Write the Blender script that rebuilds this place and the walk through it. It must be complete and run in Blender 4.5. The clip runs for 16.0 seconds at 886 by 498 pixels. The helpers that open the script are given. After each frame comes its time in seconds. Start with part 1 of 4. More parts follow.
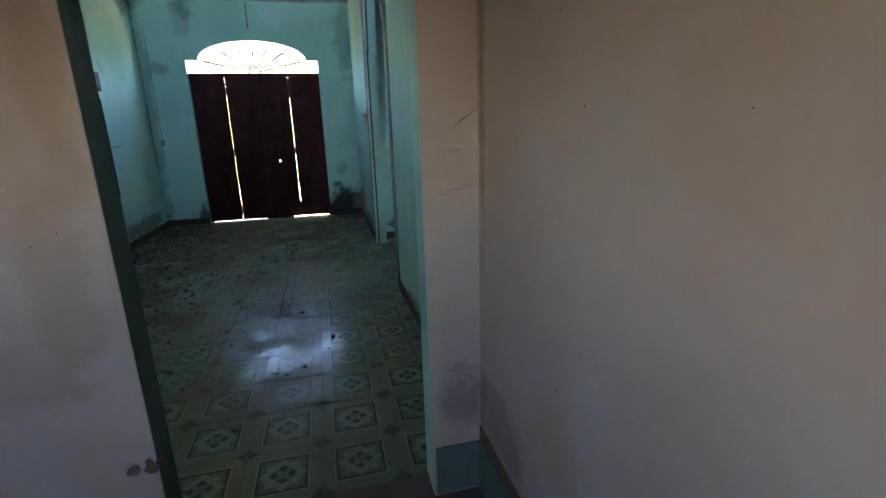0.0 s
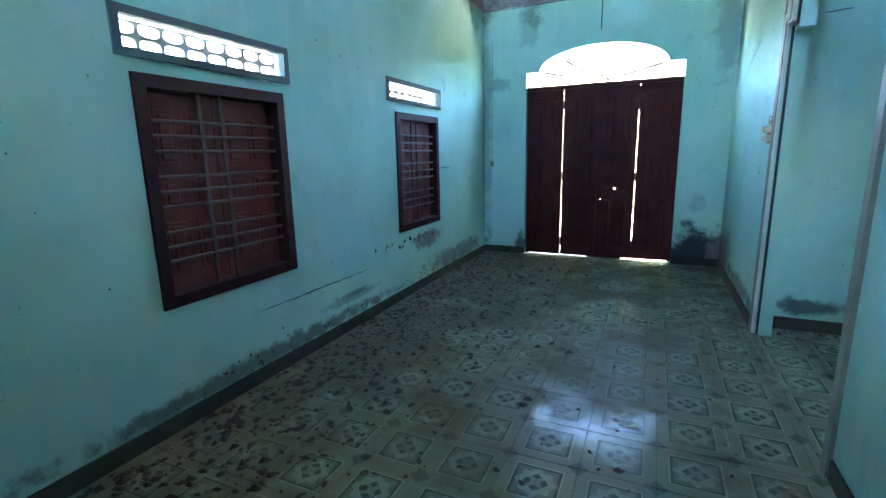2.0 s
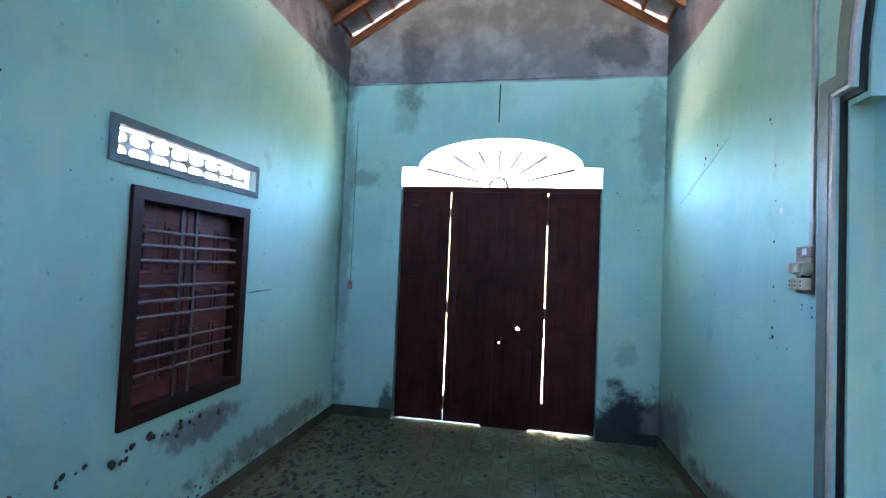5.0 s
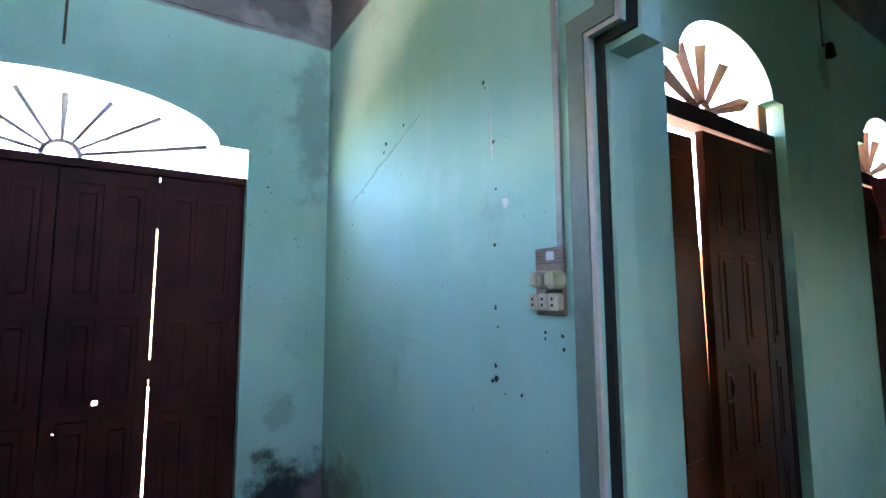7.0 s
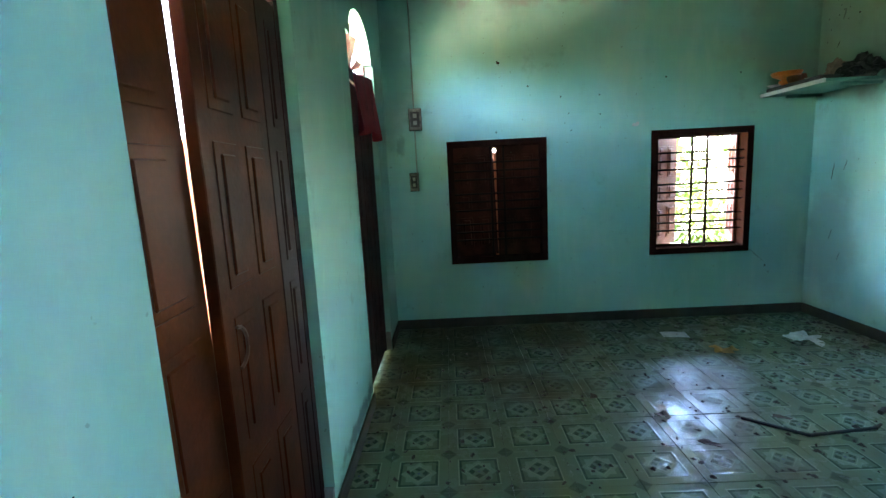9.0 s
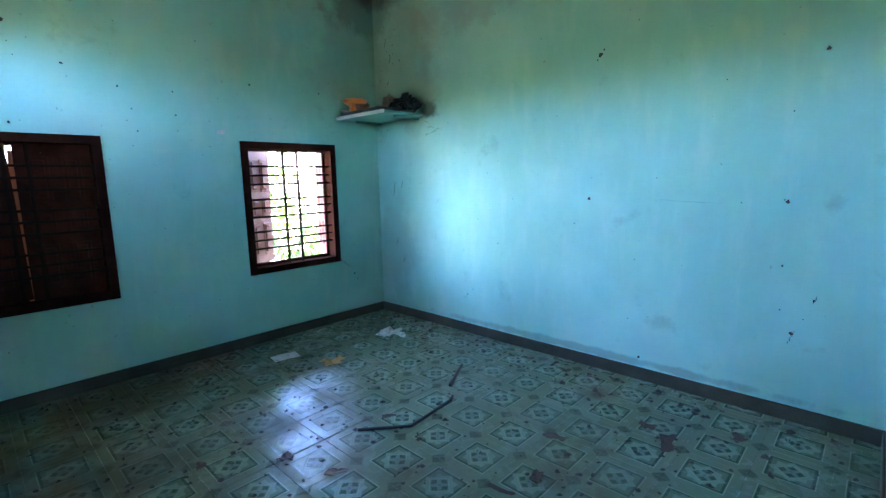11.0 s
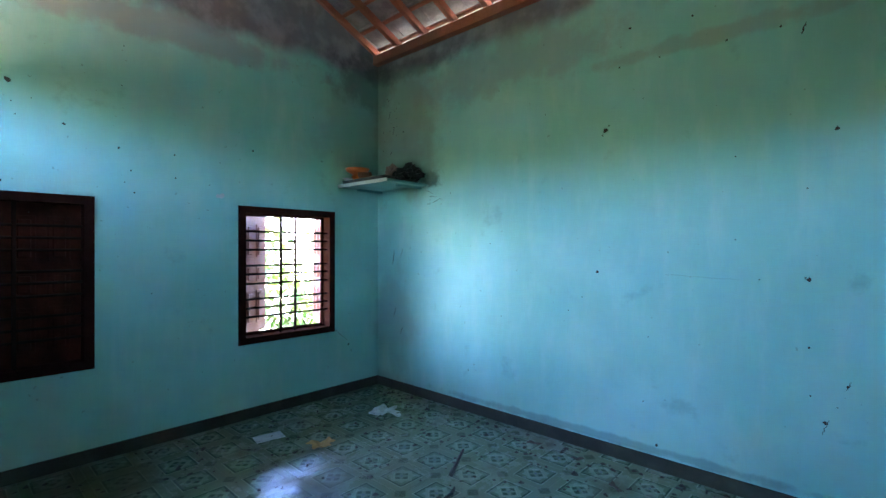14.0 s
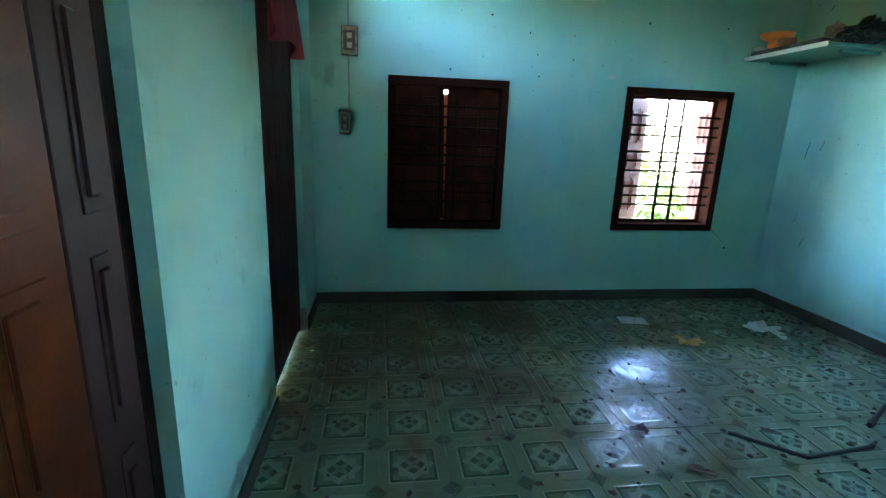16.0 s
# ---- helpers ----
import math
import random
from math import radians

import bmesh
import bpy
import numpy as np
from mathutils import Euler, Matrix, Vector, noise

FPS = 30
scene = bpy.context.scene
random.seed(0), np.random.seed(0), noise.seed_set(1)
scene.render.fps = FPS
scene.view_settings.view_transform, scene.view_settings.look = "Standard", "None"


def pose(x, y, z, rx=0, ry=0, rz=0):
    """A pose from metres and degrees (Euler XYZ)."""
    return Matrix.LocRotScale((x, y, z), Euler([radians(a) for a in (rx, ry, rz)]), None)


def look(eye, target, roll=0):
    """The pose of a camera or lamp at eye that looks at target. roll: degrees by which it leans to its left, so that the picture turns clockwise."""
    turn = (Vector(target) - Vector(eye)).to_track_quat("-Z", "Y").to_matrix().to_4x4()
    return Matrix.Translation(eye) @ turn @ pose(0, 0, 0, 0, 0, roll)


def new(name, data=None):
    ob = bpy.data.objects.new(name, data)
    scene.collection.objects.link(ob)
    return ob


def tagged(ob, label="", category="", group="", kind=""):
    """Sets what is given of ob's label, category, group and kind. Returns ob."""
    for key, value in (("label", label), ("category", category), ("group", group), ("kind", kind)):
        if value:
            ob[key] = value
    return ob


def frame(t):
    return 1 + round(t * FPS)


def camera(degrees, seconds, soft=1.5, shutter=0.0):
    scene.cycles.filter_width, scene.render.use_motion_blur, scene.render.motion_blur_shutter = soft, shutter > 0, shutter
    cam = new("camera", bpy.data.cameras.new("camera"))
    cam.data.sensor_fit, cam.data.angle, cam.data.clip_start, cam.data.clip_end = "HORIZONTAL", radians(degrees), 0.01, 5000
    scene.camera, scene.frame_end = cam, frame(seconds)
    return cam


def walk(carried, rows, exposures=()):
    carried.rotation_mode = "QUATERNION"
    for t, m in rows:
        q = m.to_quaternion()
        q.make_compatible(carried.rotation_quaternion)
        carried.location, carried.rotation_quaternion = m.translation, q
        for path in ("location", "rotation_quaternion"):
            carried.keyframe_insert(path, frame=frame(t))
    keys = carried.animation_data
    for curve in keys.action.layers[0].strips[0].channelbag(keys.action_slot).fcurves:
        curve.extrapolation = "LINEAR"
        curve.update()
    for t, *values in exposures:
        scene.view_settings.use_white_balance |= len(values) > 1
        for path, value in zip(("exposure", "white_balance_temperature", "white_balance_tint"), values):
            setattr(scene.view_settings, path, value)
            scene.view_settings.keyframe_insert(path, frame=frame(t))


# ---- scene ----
cam = camera(87.5, 16.0)
PATH = [
    (0, (0.302, 0.137, 1.252), (0.766, 2.015, 0.742), -1.7),
    (0.5, (0.212, 0.537, 1.222), (0.45, 2.462, 0.734), -1.7),
    (1, (0.155, 0.946, 1.257), (0.094, 2.89, 0.788), -1.2),
    (1.5, (0.079, 1.31, 1.25), (-0.33, 3.216, 0.803), -1.1),
    (2, (0.106, 1.571, 1.277), (-0.706, 3.355, 0.876), -1.2),
    (2.5, (0.032, 1.792, 1.27), (-0.903, 3.537, 0.987), -0.7),
    (3, (-0.083, 2.08, 1.322), (-0.971, 3.862, 1.134), 0.6),
    (3.5, (-0.109, 2.415, 1.339), (-0.862, 4.266, 1.247), 1.8),
    (3.7, (-0.11, 2.545, 1.354), (-0.789, 4.426, 1.302), 2.0),
    (5.8, (-0.353, 3.92, 1.343), (-0.318, 5.915, 1.479), 2.1),
    (6, (-0.347, 4.05, 1.333), (-0.157, 6.035, 1.492), 1.8),
    (6.5, (-0.336, 4.354, 1.364), (0.288, 6.244, 1.56), 0.8),
    (7, (-0.125, 4.51, 1.357), (0.946, 6.187, 1.559), -0.2),
    (7.5, (0.1, 4.636, 1.357), (1.581, 5.966, 1.551), -0.8),
    (8, (0.258, 4.777, 1.329), (2.016, 5.726, 1.428), -1.7),
    (8.5, (0.411, 4.875, 1.336), (2.338, 5.41, 1.291), -2.7),
    (9, (0.634, 4.898, 1.409), (2.61, 4.932, 1.102), -2.9),
    (9.5, (0.773, 4.809, 1.373), (2.643, 4.269, 0.909), -2.3),
    (10, (0.848, 4.767, 1.395), (2.412, 3.66, 0.821), -0.1),
    (12.3, (1.201, 4.712, 1.376), (2.519, 3.21, 1.304), 0.2),
    (12.5, (1.209, 4.721, 1.384), (2.595, 3.279, 1.341), 0.3),
    (13, (1.218, 4.738, 1.404), (2.669, 3.361, 1.394), 0.4),
    (13.5, (1.207, 4.747, 1.406), (2.596, 3.308, 1.412), 0.4),
    (14, (1.172, 4.683, 1.386), (2.525, 3.21, 1.382), 0.1),
    (14.5, (1.15, 4.667, 1.384), (2.482, 3.176, 1.328), 0.7),
    (15, (1.206, 4.789, 1.346), (2.813, 3.61, 1.179), 1.7),
    (15.5, (1.262, 4.881, 1.357), (3.074, 4.103, 1.028), 2.8),
    (16, (1.343, 4.952, 1.309), (3.266, 4.679, 0.833), 2.1),
]
EXPOSURES = [
    (0, 6.2, 8200, 20),
    (0.5, 6.7, 8000, 15),
    (1, 7.1, 7500, 9),
    (1.5, 7.25, 7100, 10),
    (2.5, 7.5, 6800, 20),
    (3.5, 7.5, 7100, 28),
    (6, 7.2, 7400, 28),
    (7, 7.1, 7900, 30),
    (8.5, 7.5, 8500, 20),
    (9, 8.1, 7600, 14),
    (9.5, 8.4, 6900, 14),
    (10.2, 8.4, 6300, 20),
    (13, 8.15, 6150, 24),
    (15, 7.9, 6200, 18),
    (16, 8.05, 6600, 12),
]
walk(cam, [(t, look(eye, target, roll)) for t, eye, target, roll in PATH], EXPOSURES)

# ---- world, sun, exposure ----
SUN_EL, SUN_AZ = 60.0, 118.0
world = bpy.data.worlds.new("world")
scene.world = world
world.use_nodes = True
wn, wl = world.node_tree.nodes, world.node_tree.links
sky = wn.new("ShaderNodeTexSky")
sky.sky_type, sky.sun_disc = "NISHITA", False
sky.air_density, sky.dust_density, sky.ozone_density = 0.8, 0.1, 6.5
sky.sun_elevation, sky.sun_rotation = radians(SUN_EL), radians(SUN_AZ)
wl.new(sky.outputs[0], wn["Background"].inputs[0])
wn["Background"].inputs[1].default_value = 0.15
sun = new("sun", bpy.data.lights.new("sun", "SUN"))
sun.data.energy, sun.data.angle, sun.data.color = 4.2, radians(0.5), (1, 0.95, 0.87)
az, el = radians(SUN_AZ), radians(SUN_EL)
sun.matrix_world = look((math.sin(az) * math.cos(el) * 30, math.cos(az) * math.cos(el) * 30, math.sin(el) * 30), (0, 0, 0))

# ---- materials ----


def mat(name, colour, rough=0.8, metal=0.0, dark=0.75, scale=3.0, fine=60.0, bump=0.15, tint=None, coord="pos", spec=0.3, grain=0.35):
    """A surface with broad stains, fine grain and a little relief."""
    m = bpy.data.materials.new(name)
    m.use_nodes = True
    n, l = m.node_tree.nodes, m.node_tree.links
    b = n["Principled BSDF"]
    src = n.new("ShaderNodeNewGeometry").outputs["Position"] if coord == "pos" else n.new("ShaderNodeTexCoord").outputs["Object"]
    a = n.new("ShaderNodeTexNoise")
    a.inputs["Scale"].default_value, a.inputs["Detail"].default_value = scale, 5
    f = n.new("ShaderNodeTexNoise")
    f.inputs["Scale"].default_value, f.inputs["Detail"].default_value = fine, 3
    l.new(src, a.inputs["Vector"])
    l.new(src, f.inputs["Vector"])
    r = n.new("ShaderNodeMapRange")
    r.inputs["From Min"].default_value, r.inputs["From Max"].default_value = 0.35, 0.68
    l.new(a.outputs[0], r.inputs["Value"])
    mix = n.new("ShaderNodeMix")
    mix.data_type = "RGBA"
    low = tint or [c * dark for c in colour]
    mix.inputs["A"].default_value, mix.inputs["B"].default_value = (*low, 1), (*colour, 1)
    l.new(r.outputs[0], mix.inputs["Factor"])
    m2 = n.new("ShaderNodeMix")
    m2.data_type, m2.blend_type = "RGBA", "MULTIPLY"
    m2.inputs["Factor"].default_value = grain
    l.new(mix.outputs["Result"], m2.inputs["A"])
    l.new(f.outputs[0], m2.inputs["B"])
    g = n.new("ShaderNodeBrightContrast")
    g.inputs["Bright"].default_value = 0.0
    l.new(m2.outputs["Result"], g.inputs["Color"])
    l.new(g.outputs[0], b.inputs["Base Color"])
    b.inputs["Roughness"].default_value, b.inputs["Metallic"].default_value = rough, metal
    b.inputs["Specular IOR Level"].default_value = spec
    if bump:
        bp = n.new("ShaderNodeBump")
        bp.inputs["Strength"].default_value, bp.inputs["Distance"].default_value = bump, 0.004
        l.new(f.outputs[0], bp.inputs["Height"])
        l.new(bp.outputs[0], b.inputs["Normal"])
    return m


def node_math(n, l, op, a, b=None, clamp=False):
    x = n.new("ShaderNodeMath")
    x.operation, x.use_clamp = op, clamp
    for i, v in enumerate((a, b)):
        if v is None:
            continue
        if isinstance(v, (int, float)):
            x.inputs[i].default_value = v
        else:
            l.new(v, x.inputs[i])
    return x.outputs[0]


def node_mix(n, l, fac, a, b):
    x = n.new("ShaderNodeMix")
    x.data_type = "RGBA"
    for key, v in (("Factor", fac), ("A", a), ("B", b)):
        if isinstance(v, (int, float)):
            x.inputs[key].default_value = v
        elif isinstance(v, tuple):
            x.inputs[key].default_value = (*v, 1)
        else:
            l.new(v, x.inputs[key])
    return x.outputs["Result"]


def node_noise(n, l, src, scale, detail=4, rough=0.5, stretch=None):
    x = n.new("ShaderNodeTexNoise")
    x.inputs["Scale"].default_value, x.inputs["Detail"].default_value, x.inputs["Roughness"].default_value = scale, detail, rough
    if stretch:
        mp = n.new("ShaderNodeMapping")
        mp.inputs["Scale"].default_value = stretch
        l.new(src, mp.inputs["Vector"])
        src = mp.outputs[0]
    l.new(src, x.inputs["Vector"])
    return x.outputs[0]


def node_step(n, l, v, a, b):
    x = n.new("ShaderNodeMapRange")
    x.interpolation_type = "SMOOTHSTEP"
    x.inputs["From Min"].default_value, x.inputs["From Max"].default_value = a, b
    l.new(v, x.inputs["Value"])
    return x.outputs[0]


def add_stains(n, l, pos, col, stains):
    """Ragged patches round centres, over a colour."""
    for centre, radii, tone, strength, ragged in stains:
        sub = n.new("ShaderNodeVectorMath")
        sub.operation = "SUBTRACT"
        l.new(pos, sub.inputs[0])
        sub.inputs[1].default_value = centre
        div = n.new("ShaderNodeVectorMath")
        div.operation = "DIVIDE"
        l.new(sub.outputs[0], div.inputs[0])
        div.inputs[1].default_value = radii
        ln = n.new("ShaderNodeVectorMath")
        ln.operation = "LENGTH"
        l.new(div.outputs[0], ln.inputs[0])
        rag = node_noise(n, l, pos, ragged, 6, 0.65)
        reach = node_math(n, l, "ADD", ln.outputs["Value"], node_math(n, l, "MULTIPLY", node_math(n, l, "SUBTRACT", rag, 0.5), 2.2))
        mask = node_math(n, l, "SUBTRACT", 1.0, node_step(n, l, reach, 0.45, 1.1))
        col = node_mix(n, l, node_math(n, l, "MULTIPLY", mask, strength), col, tone)
    return col


def wall_paint(name, band, soft, damp=0.35, stains=()):
    """Turquoise limewash below a line at the height band, bare grey plaster above it, damp and peeling near the floor."""
    m = bpy.data.materials.new(name)
    m.use_nodes = True
    n, l = m.node_tree.nodes, m.node_tree.links
    b = n["Principled BSDF"]
    pos = n.new("ShaderNodeNewGeometry").outputs["Position"]
    sep = n.new("ShaderNodeSeparateXYZ")
    l.new(pos, sep.inputs[0])
    z = sep.outputs["Z"]
    big = node_noise(n, l, pos, 0.9, 4)
    mid = node_noise(n, l, pos, 4.0, 6, 0.6)
    fine = node_noise(n, l, pos, 70.0, 3)
    brush = node_noise(n, l, pos, 9.0, 4, 0.6, (1, 1, 0.25))
    paint = node_mix(n, l, node_step(n, l, big, 0.35, 0.65), PAINT_A, PAINT_B)
    paint = node_mix(n, l, node_math(n, l, "MULTIPLY", node_step(n, l, brush, 0.45, 0.75), 0.35), paint, PAINT_C)
    grime = node_math(n, l, "MULTIPLY", node_step(n, l, mid, 0.60, 0.78), 0.45)
    paint = node_mix(n, l, grime, paint, (0.12, 0.2, 0.16))
    grey = node_mix(n, l, node_step(n, l, mid, 0.4, 0.66), (0.12, 0.115, 0.115), (0.20, 0.19, 0.19))
    edge = node_math(n, l, "ADD", z, node_math(n, l, "MULTIPLY", node_math(n, l, "SUBTRACT", node_noise(n, l, pos, 2.3, 4), 0.5), soft * 2.2))
    up = node_step(n, l, edge, band - soft * 0.5, band + soft * 0.5)
    col = node_mix(n, l, up, paint, grey)
    low = node_math(n, l, "ADD", z, node_math(n, l, "MULTIPLY", node_math(n, l, "SUBTRACT", node_noise(n, l, pos, 3.1, 6, 0.65), 0.5), 1.5))
    wet = node_math(n, l, "SUBTRACT", 1.0, node_step(n, l, low, -0.28, -0.22 + damp * 0.3))
    col = node_mix(n, l, node_math(n, l, "MULTIPLY", wet, 0.75), col, (0.13, 0.14, 0.12))
    col = add_stains(n, l, pos, col, stains)
    speck = node_step(n, l, node_noise(n, l, pos, 26.0, 2), 0.735, 0.76)
    col = node_mix(n, l, node_math(n, l, "MULTIPLY", speck, 0.45), col, (0.1, 0.13, 0.11))
    l.new(col, b.inputs["Base Color"])
    b.inputs["Roughness"].default_value, b.inputs["Specular IOR Level"].default_value = 0.75, 0.25
    bp = n.new("ShaderNodeBump")
    bp.inputs["Strength"].default_value, bp.inputs["Distance"].default_value = 0.25, 0.006
    l.new(node_math(n, l, "ADD", mid, node_math(n, l, "MULTIPLY", fine, 0.3)), bp.inputs["Height"])
    l.new(bp.outputs[0], b.inputs["Normal"])
    return m


PAINT_A, PAINT_B, PAINT_C = (0.18, 0.38, 0.298), (0.245, 0.46, 0.38), (0.30, 0.45, 0.355)


PITCH = 0.2904


def tile_mat(name):
    """A glazed green tile, 0.3 m square: a pale frame round a dark square, a star and four leaves, dark lozenges at the corners."""
    m = bpy.data.materials.new(name)
    m.use_nodes = True
    n, l = m.node_tree.nodes, m.node_tree.links
    b = n["Principled BSDF"]
    obj = n.new("ShaderNodeTexCoord").outputs["Object"]
    pos = n.new("ShaderNodeNewGeometry").outputs["Position"]
    unit = n.new("ShaderNodeVectorMath")
    unit.operation = "SCALE"
    unit.inputs["Scale"].default_value = 0.3 / PITCH
    l.new(obj, unit.inputs[0])
    sep = n.new("ShaderNodeSeparateXYZ")
    l.new(unit.outputs[0], sep.inputs[0])
    ax = node_math(n, l, "ABSOLUTE", sep.outputs["X"])
    ay = node_math(n, l, "ABSOLUTE", sep.outputs["Y"])
    cheb = node_math(n, l, "MAXIMUM", ax, ay)
    manh = node_math(n, l, "ADD", ax, ay)

    def inside(v, edge, w=0.002):
        return node_math(n, l, "SUBTRACT", 1.0, node_step(n, l, v, edge - w, edge + w))

    base, pale, deep, mid = (0.128, 0.160, 0.102), (0.26, 0.30, 0.205), (0.025, 0.055, 0.038), (0.095, 0.135, 0.085)
    col = base
    cornerd = node_math(n, l, "ADD", node_math(n, l, "ABSOLUTE", node_math(n, l, "SUBTRACT", ax, 0.15)), node_math(n, l, "ABSOLUTE", node_math(n, l, "SUBTRACT", ay, 0.15)))
    col = node_mix(n, l, inside(cornerd, 0.045, 0.006), col, (0.06, 0.08, 0.052))
    col = node_mix(n, l, inside(cheb, 0.102), col, pale)
    col = node_mix(n, l, inside(cheb, 0.097), col, deep)
    col = node_mix(n, l, inside(cheb, 0.084), col, mid)
    star = node_math(n, l, "MINIMUM", node_math(n, l, "MULTIPLY", manh, 0.86), node_math(n, l, "ADD", node_math(n, l, "MULTIPLY", cheb, 1.25), 0.0))
    col = node_mix(n, l, inside(star, 0.078), col, (0.17, 0.22, 0.155))
    col = node_mix(n, l, inside(manh, 0.066), col, pale)
    col = node_mix(n, l, inside(manh, 0.061), col, (0.125, 0.17, 0.12))
    lx = node_math(n, l, "ADD", node_math(n, l, "MULTIPLY", node_math(n, l, "ABSOLUTE", node_math(n, l, "SUBTRACT", ax, 0.034)), 1.0), node_math(n, l, "MULTIPLY", ay, 0.75))
    ly = node_math(n, l, "ADD", node_math(n, l, "MULTIPLY", node_math(n, l, "ABSOLUTE", node_math(n, l, "SUBTRACT", ay, 0.034)), 1.0), node_math(n, l, "MULTIPLY", ax, 0.75))
    leaf = node_math(n, l, "MINIMUM", lx, ly)
    col = node_mix(n, l, inside(leaf, 0.0165), col, deep)
    col = node_mix(n, l, inside(manh, 0.008), col, (0.07, 0.10, 0.16))
    rnd = n.new("ShaderNodeObjectInfo").outputs["Random"]
    wear = node_noise(n, l, pos, 22.0, 5, 0.65)
    col = node_mix(n, l, node_math(n, l, "MULTIPLY", node_step(n, l, wear, 0.5, 0.7), 0.5), col, (0.11, 0.135, 0.09))
    psep = n.new("ShaderNodeSeparateXYZ")
    l.new(pos, psep.inputs[0])
    dirt = node_noise(n, l, pos, 1.6, 6, 0.65)
    west = node_math(n, l, "SUBTRACT", 1.0, node_step(n, l, psep.outputs["X"], -1.9, 0.4))
    hall = node_math(n, l, "MULTIPLY", node_step(n, l, psep.outputs["Y"], 3.6, 6.6), node_math(n, l, "SUBTRACT", 1.0, node_step(n, l, psep.outputs["X"], 0.75, 0.95)))
    west = node_math(n, l, "ADD", west, node_math(n, l, "MULTIPLY", hall, 0.6))
    room = node_math(n, l, "MULTIPLY", node_step(n, l, psep.outputs["Y"], 2.9, 5.0), node_step(n, l, psep.outputs["X"], 2.6, 4.4))
    west = node_math(n, l, "ADD", west, node_math(n, l, "MULTIPLY", room, 0.9))
    dirt = node_math(n, l, "ADD", dirt, node_math(n, l, "MULTIPLY", west, 0.20))
    dirty = node_math(n, l, "MULTIPLY", node_step(n, l, dirt, 0.45, 0.72), 0.68)
    col = node_mix(n, l, 0.12, col, (0.105, 0.105, 0.062))
    col = node_mix(n, l, dirty, col, (0.070, 0.057, 0.030))
    col = node_mix(n, l, node_math(n, l, "MULTIPLY", rnd, 0.22), col, (0.08, 0.11, 0.07))
    l.new(col, b.inputs["Base Color"])
    rough = node_math(n, l, "ADD", 0.115, node_math(n, l, "MULTIPLY", dirty, 0.6))
    rough = node_math(n, l, "ADD", rough, node_math(n, l, "MULTIPLY", node_step(n, l, node_noise(n, l, pos, 5.0, 5, 0.7), 0.42, 0.62), 0.13))
    rough = node_math(n, l, "ADD", rough, node_math(n, l, "MULTIPLY", node_step(n, l, wear, 0.45, 0.7), 0.12))
    l.new(rough, b.inputs["Roughness"])
    l.new(node_math(n, l, "SUBTRACT", 0.085, node_math(n, l, "MULTIPLY", dirty, 0.095)), b.inputs["Specular IOR Level"])
    relief = node_math(n, l, "SUBTRACT", inside(cheb, 0.100, 0.004), inside(cheb, 0.088, 0.004))
    relief = node_math(n, l, "ADD", relief, node_math(n, l, "SUBTRACT", inside(manh, 0.07, 0.004), inside(leaf, 0.018, 0.004)))
    relief = node_math(n, l, "ADD", relief, node_math(n, l, "MULTIPLY", wear, 0.5))
    bp = n.new("ShaderNodeBump")
    bp.inputs["Strength"].default_value, bp.inputs["Distance"].default_value = 0.42, 0.0015
    l.new(relief, bp.inputs["Height"])
    l.new(bp.outputs[0], b.inputs["Normal"])
    return m


def beige_wash(name, stains):
    """Uneven beige limewash with brown damp stains."""
    m = bpy.data.materials.new(name)
    m.use_nodes = True
    n, l = m.node_tree.nodes, m.node_tree.links
    b = n["Principled BSDF"]
    pos = n.new("ShaderNodeNewGeometry").outputs["Position"]
    big = node_noise(n, l, pos, 1.4, 5, 0.6)
    mid = node_noise(n, l, pos, 7.0, 6, 0.65)
    fine = node_noise(n, l, pos, 110.0, 3)
    col = node_mix(n, l, node_step(n, l, big, 0.35, 0.65), (0.38, 0.285, 0.24), (0.41, 0.345, 0.305))
    col = node_mix(n, l, node_math(n, l, "MULTIPLY", node_step(n, l, mid, 0.5, 0.75), 0.3), col, (0.33, 0.255, 0.205))
    col = add_stains(n, l, pos, col, stains)
    l.new(col, b.inputs["Base Color"])
    b.inputs["Roughness"].default_value, b.inputs["Specular IOR Level"].default_value = 0.85, 0.2
    bp = n.new("ShaderNodeBump")
    bp.inputs["Strength"].default_value, bp.inputs["Distance"].default_value = 0.25, 0.005
    l.new(node_math(n, l, "ADD", mid, node_math(n, l, "MULTIPLY", fine, 0.3)), bp.inputs["Height"])
    l.new(bp.outputs[0], b.inputs["Normal"])
    return m


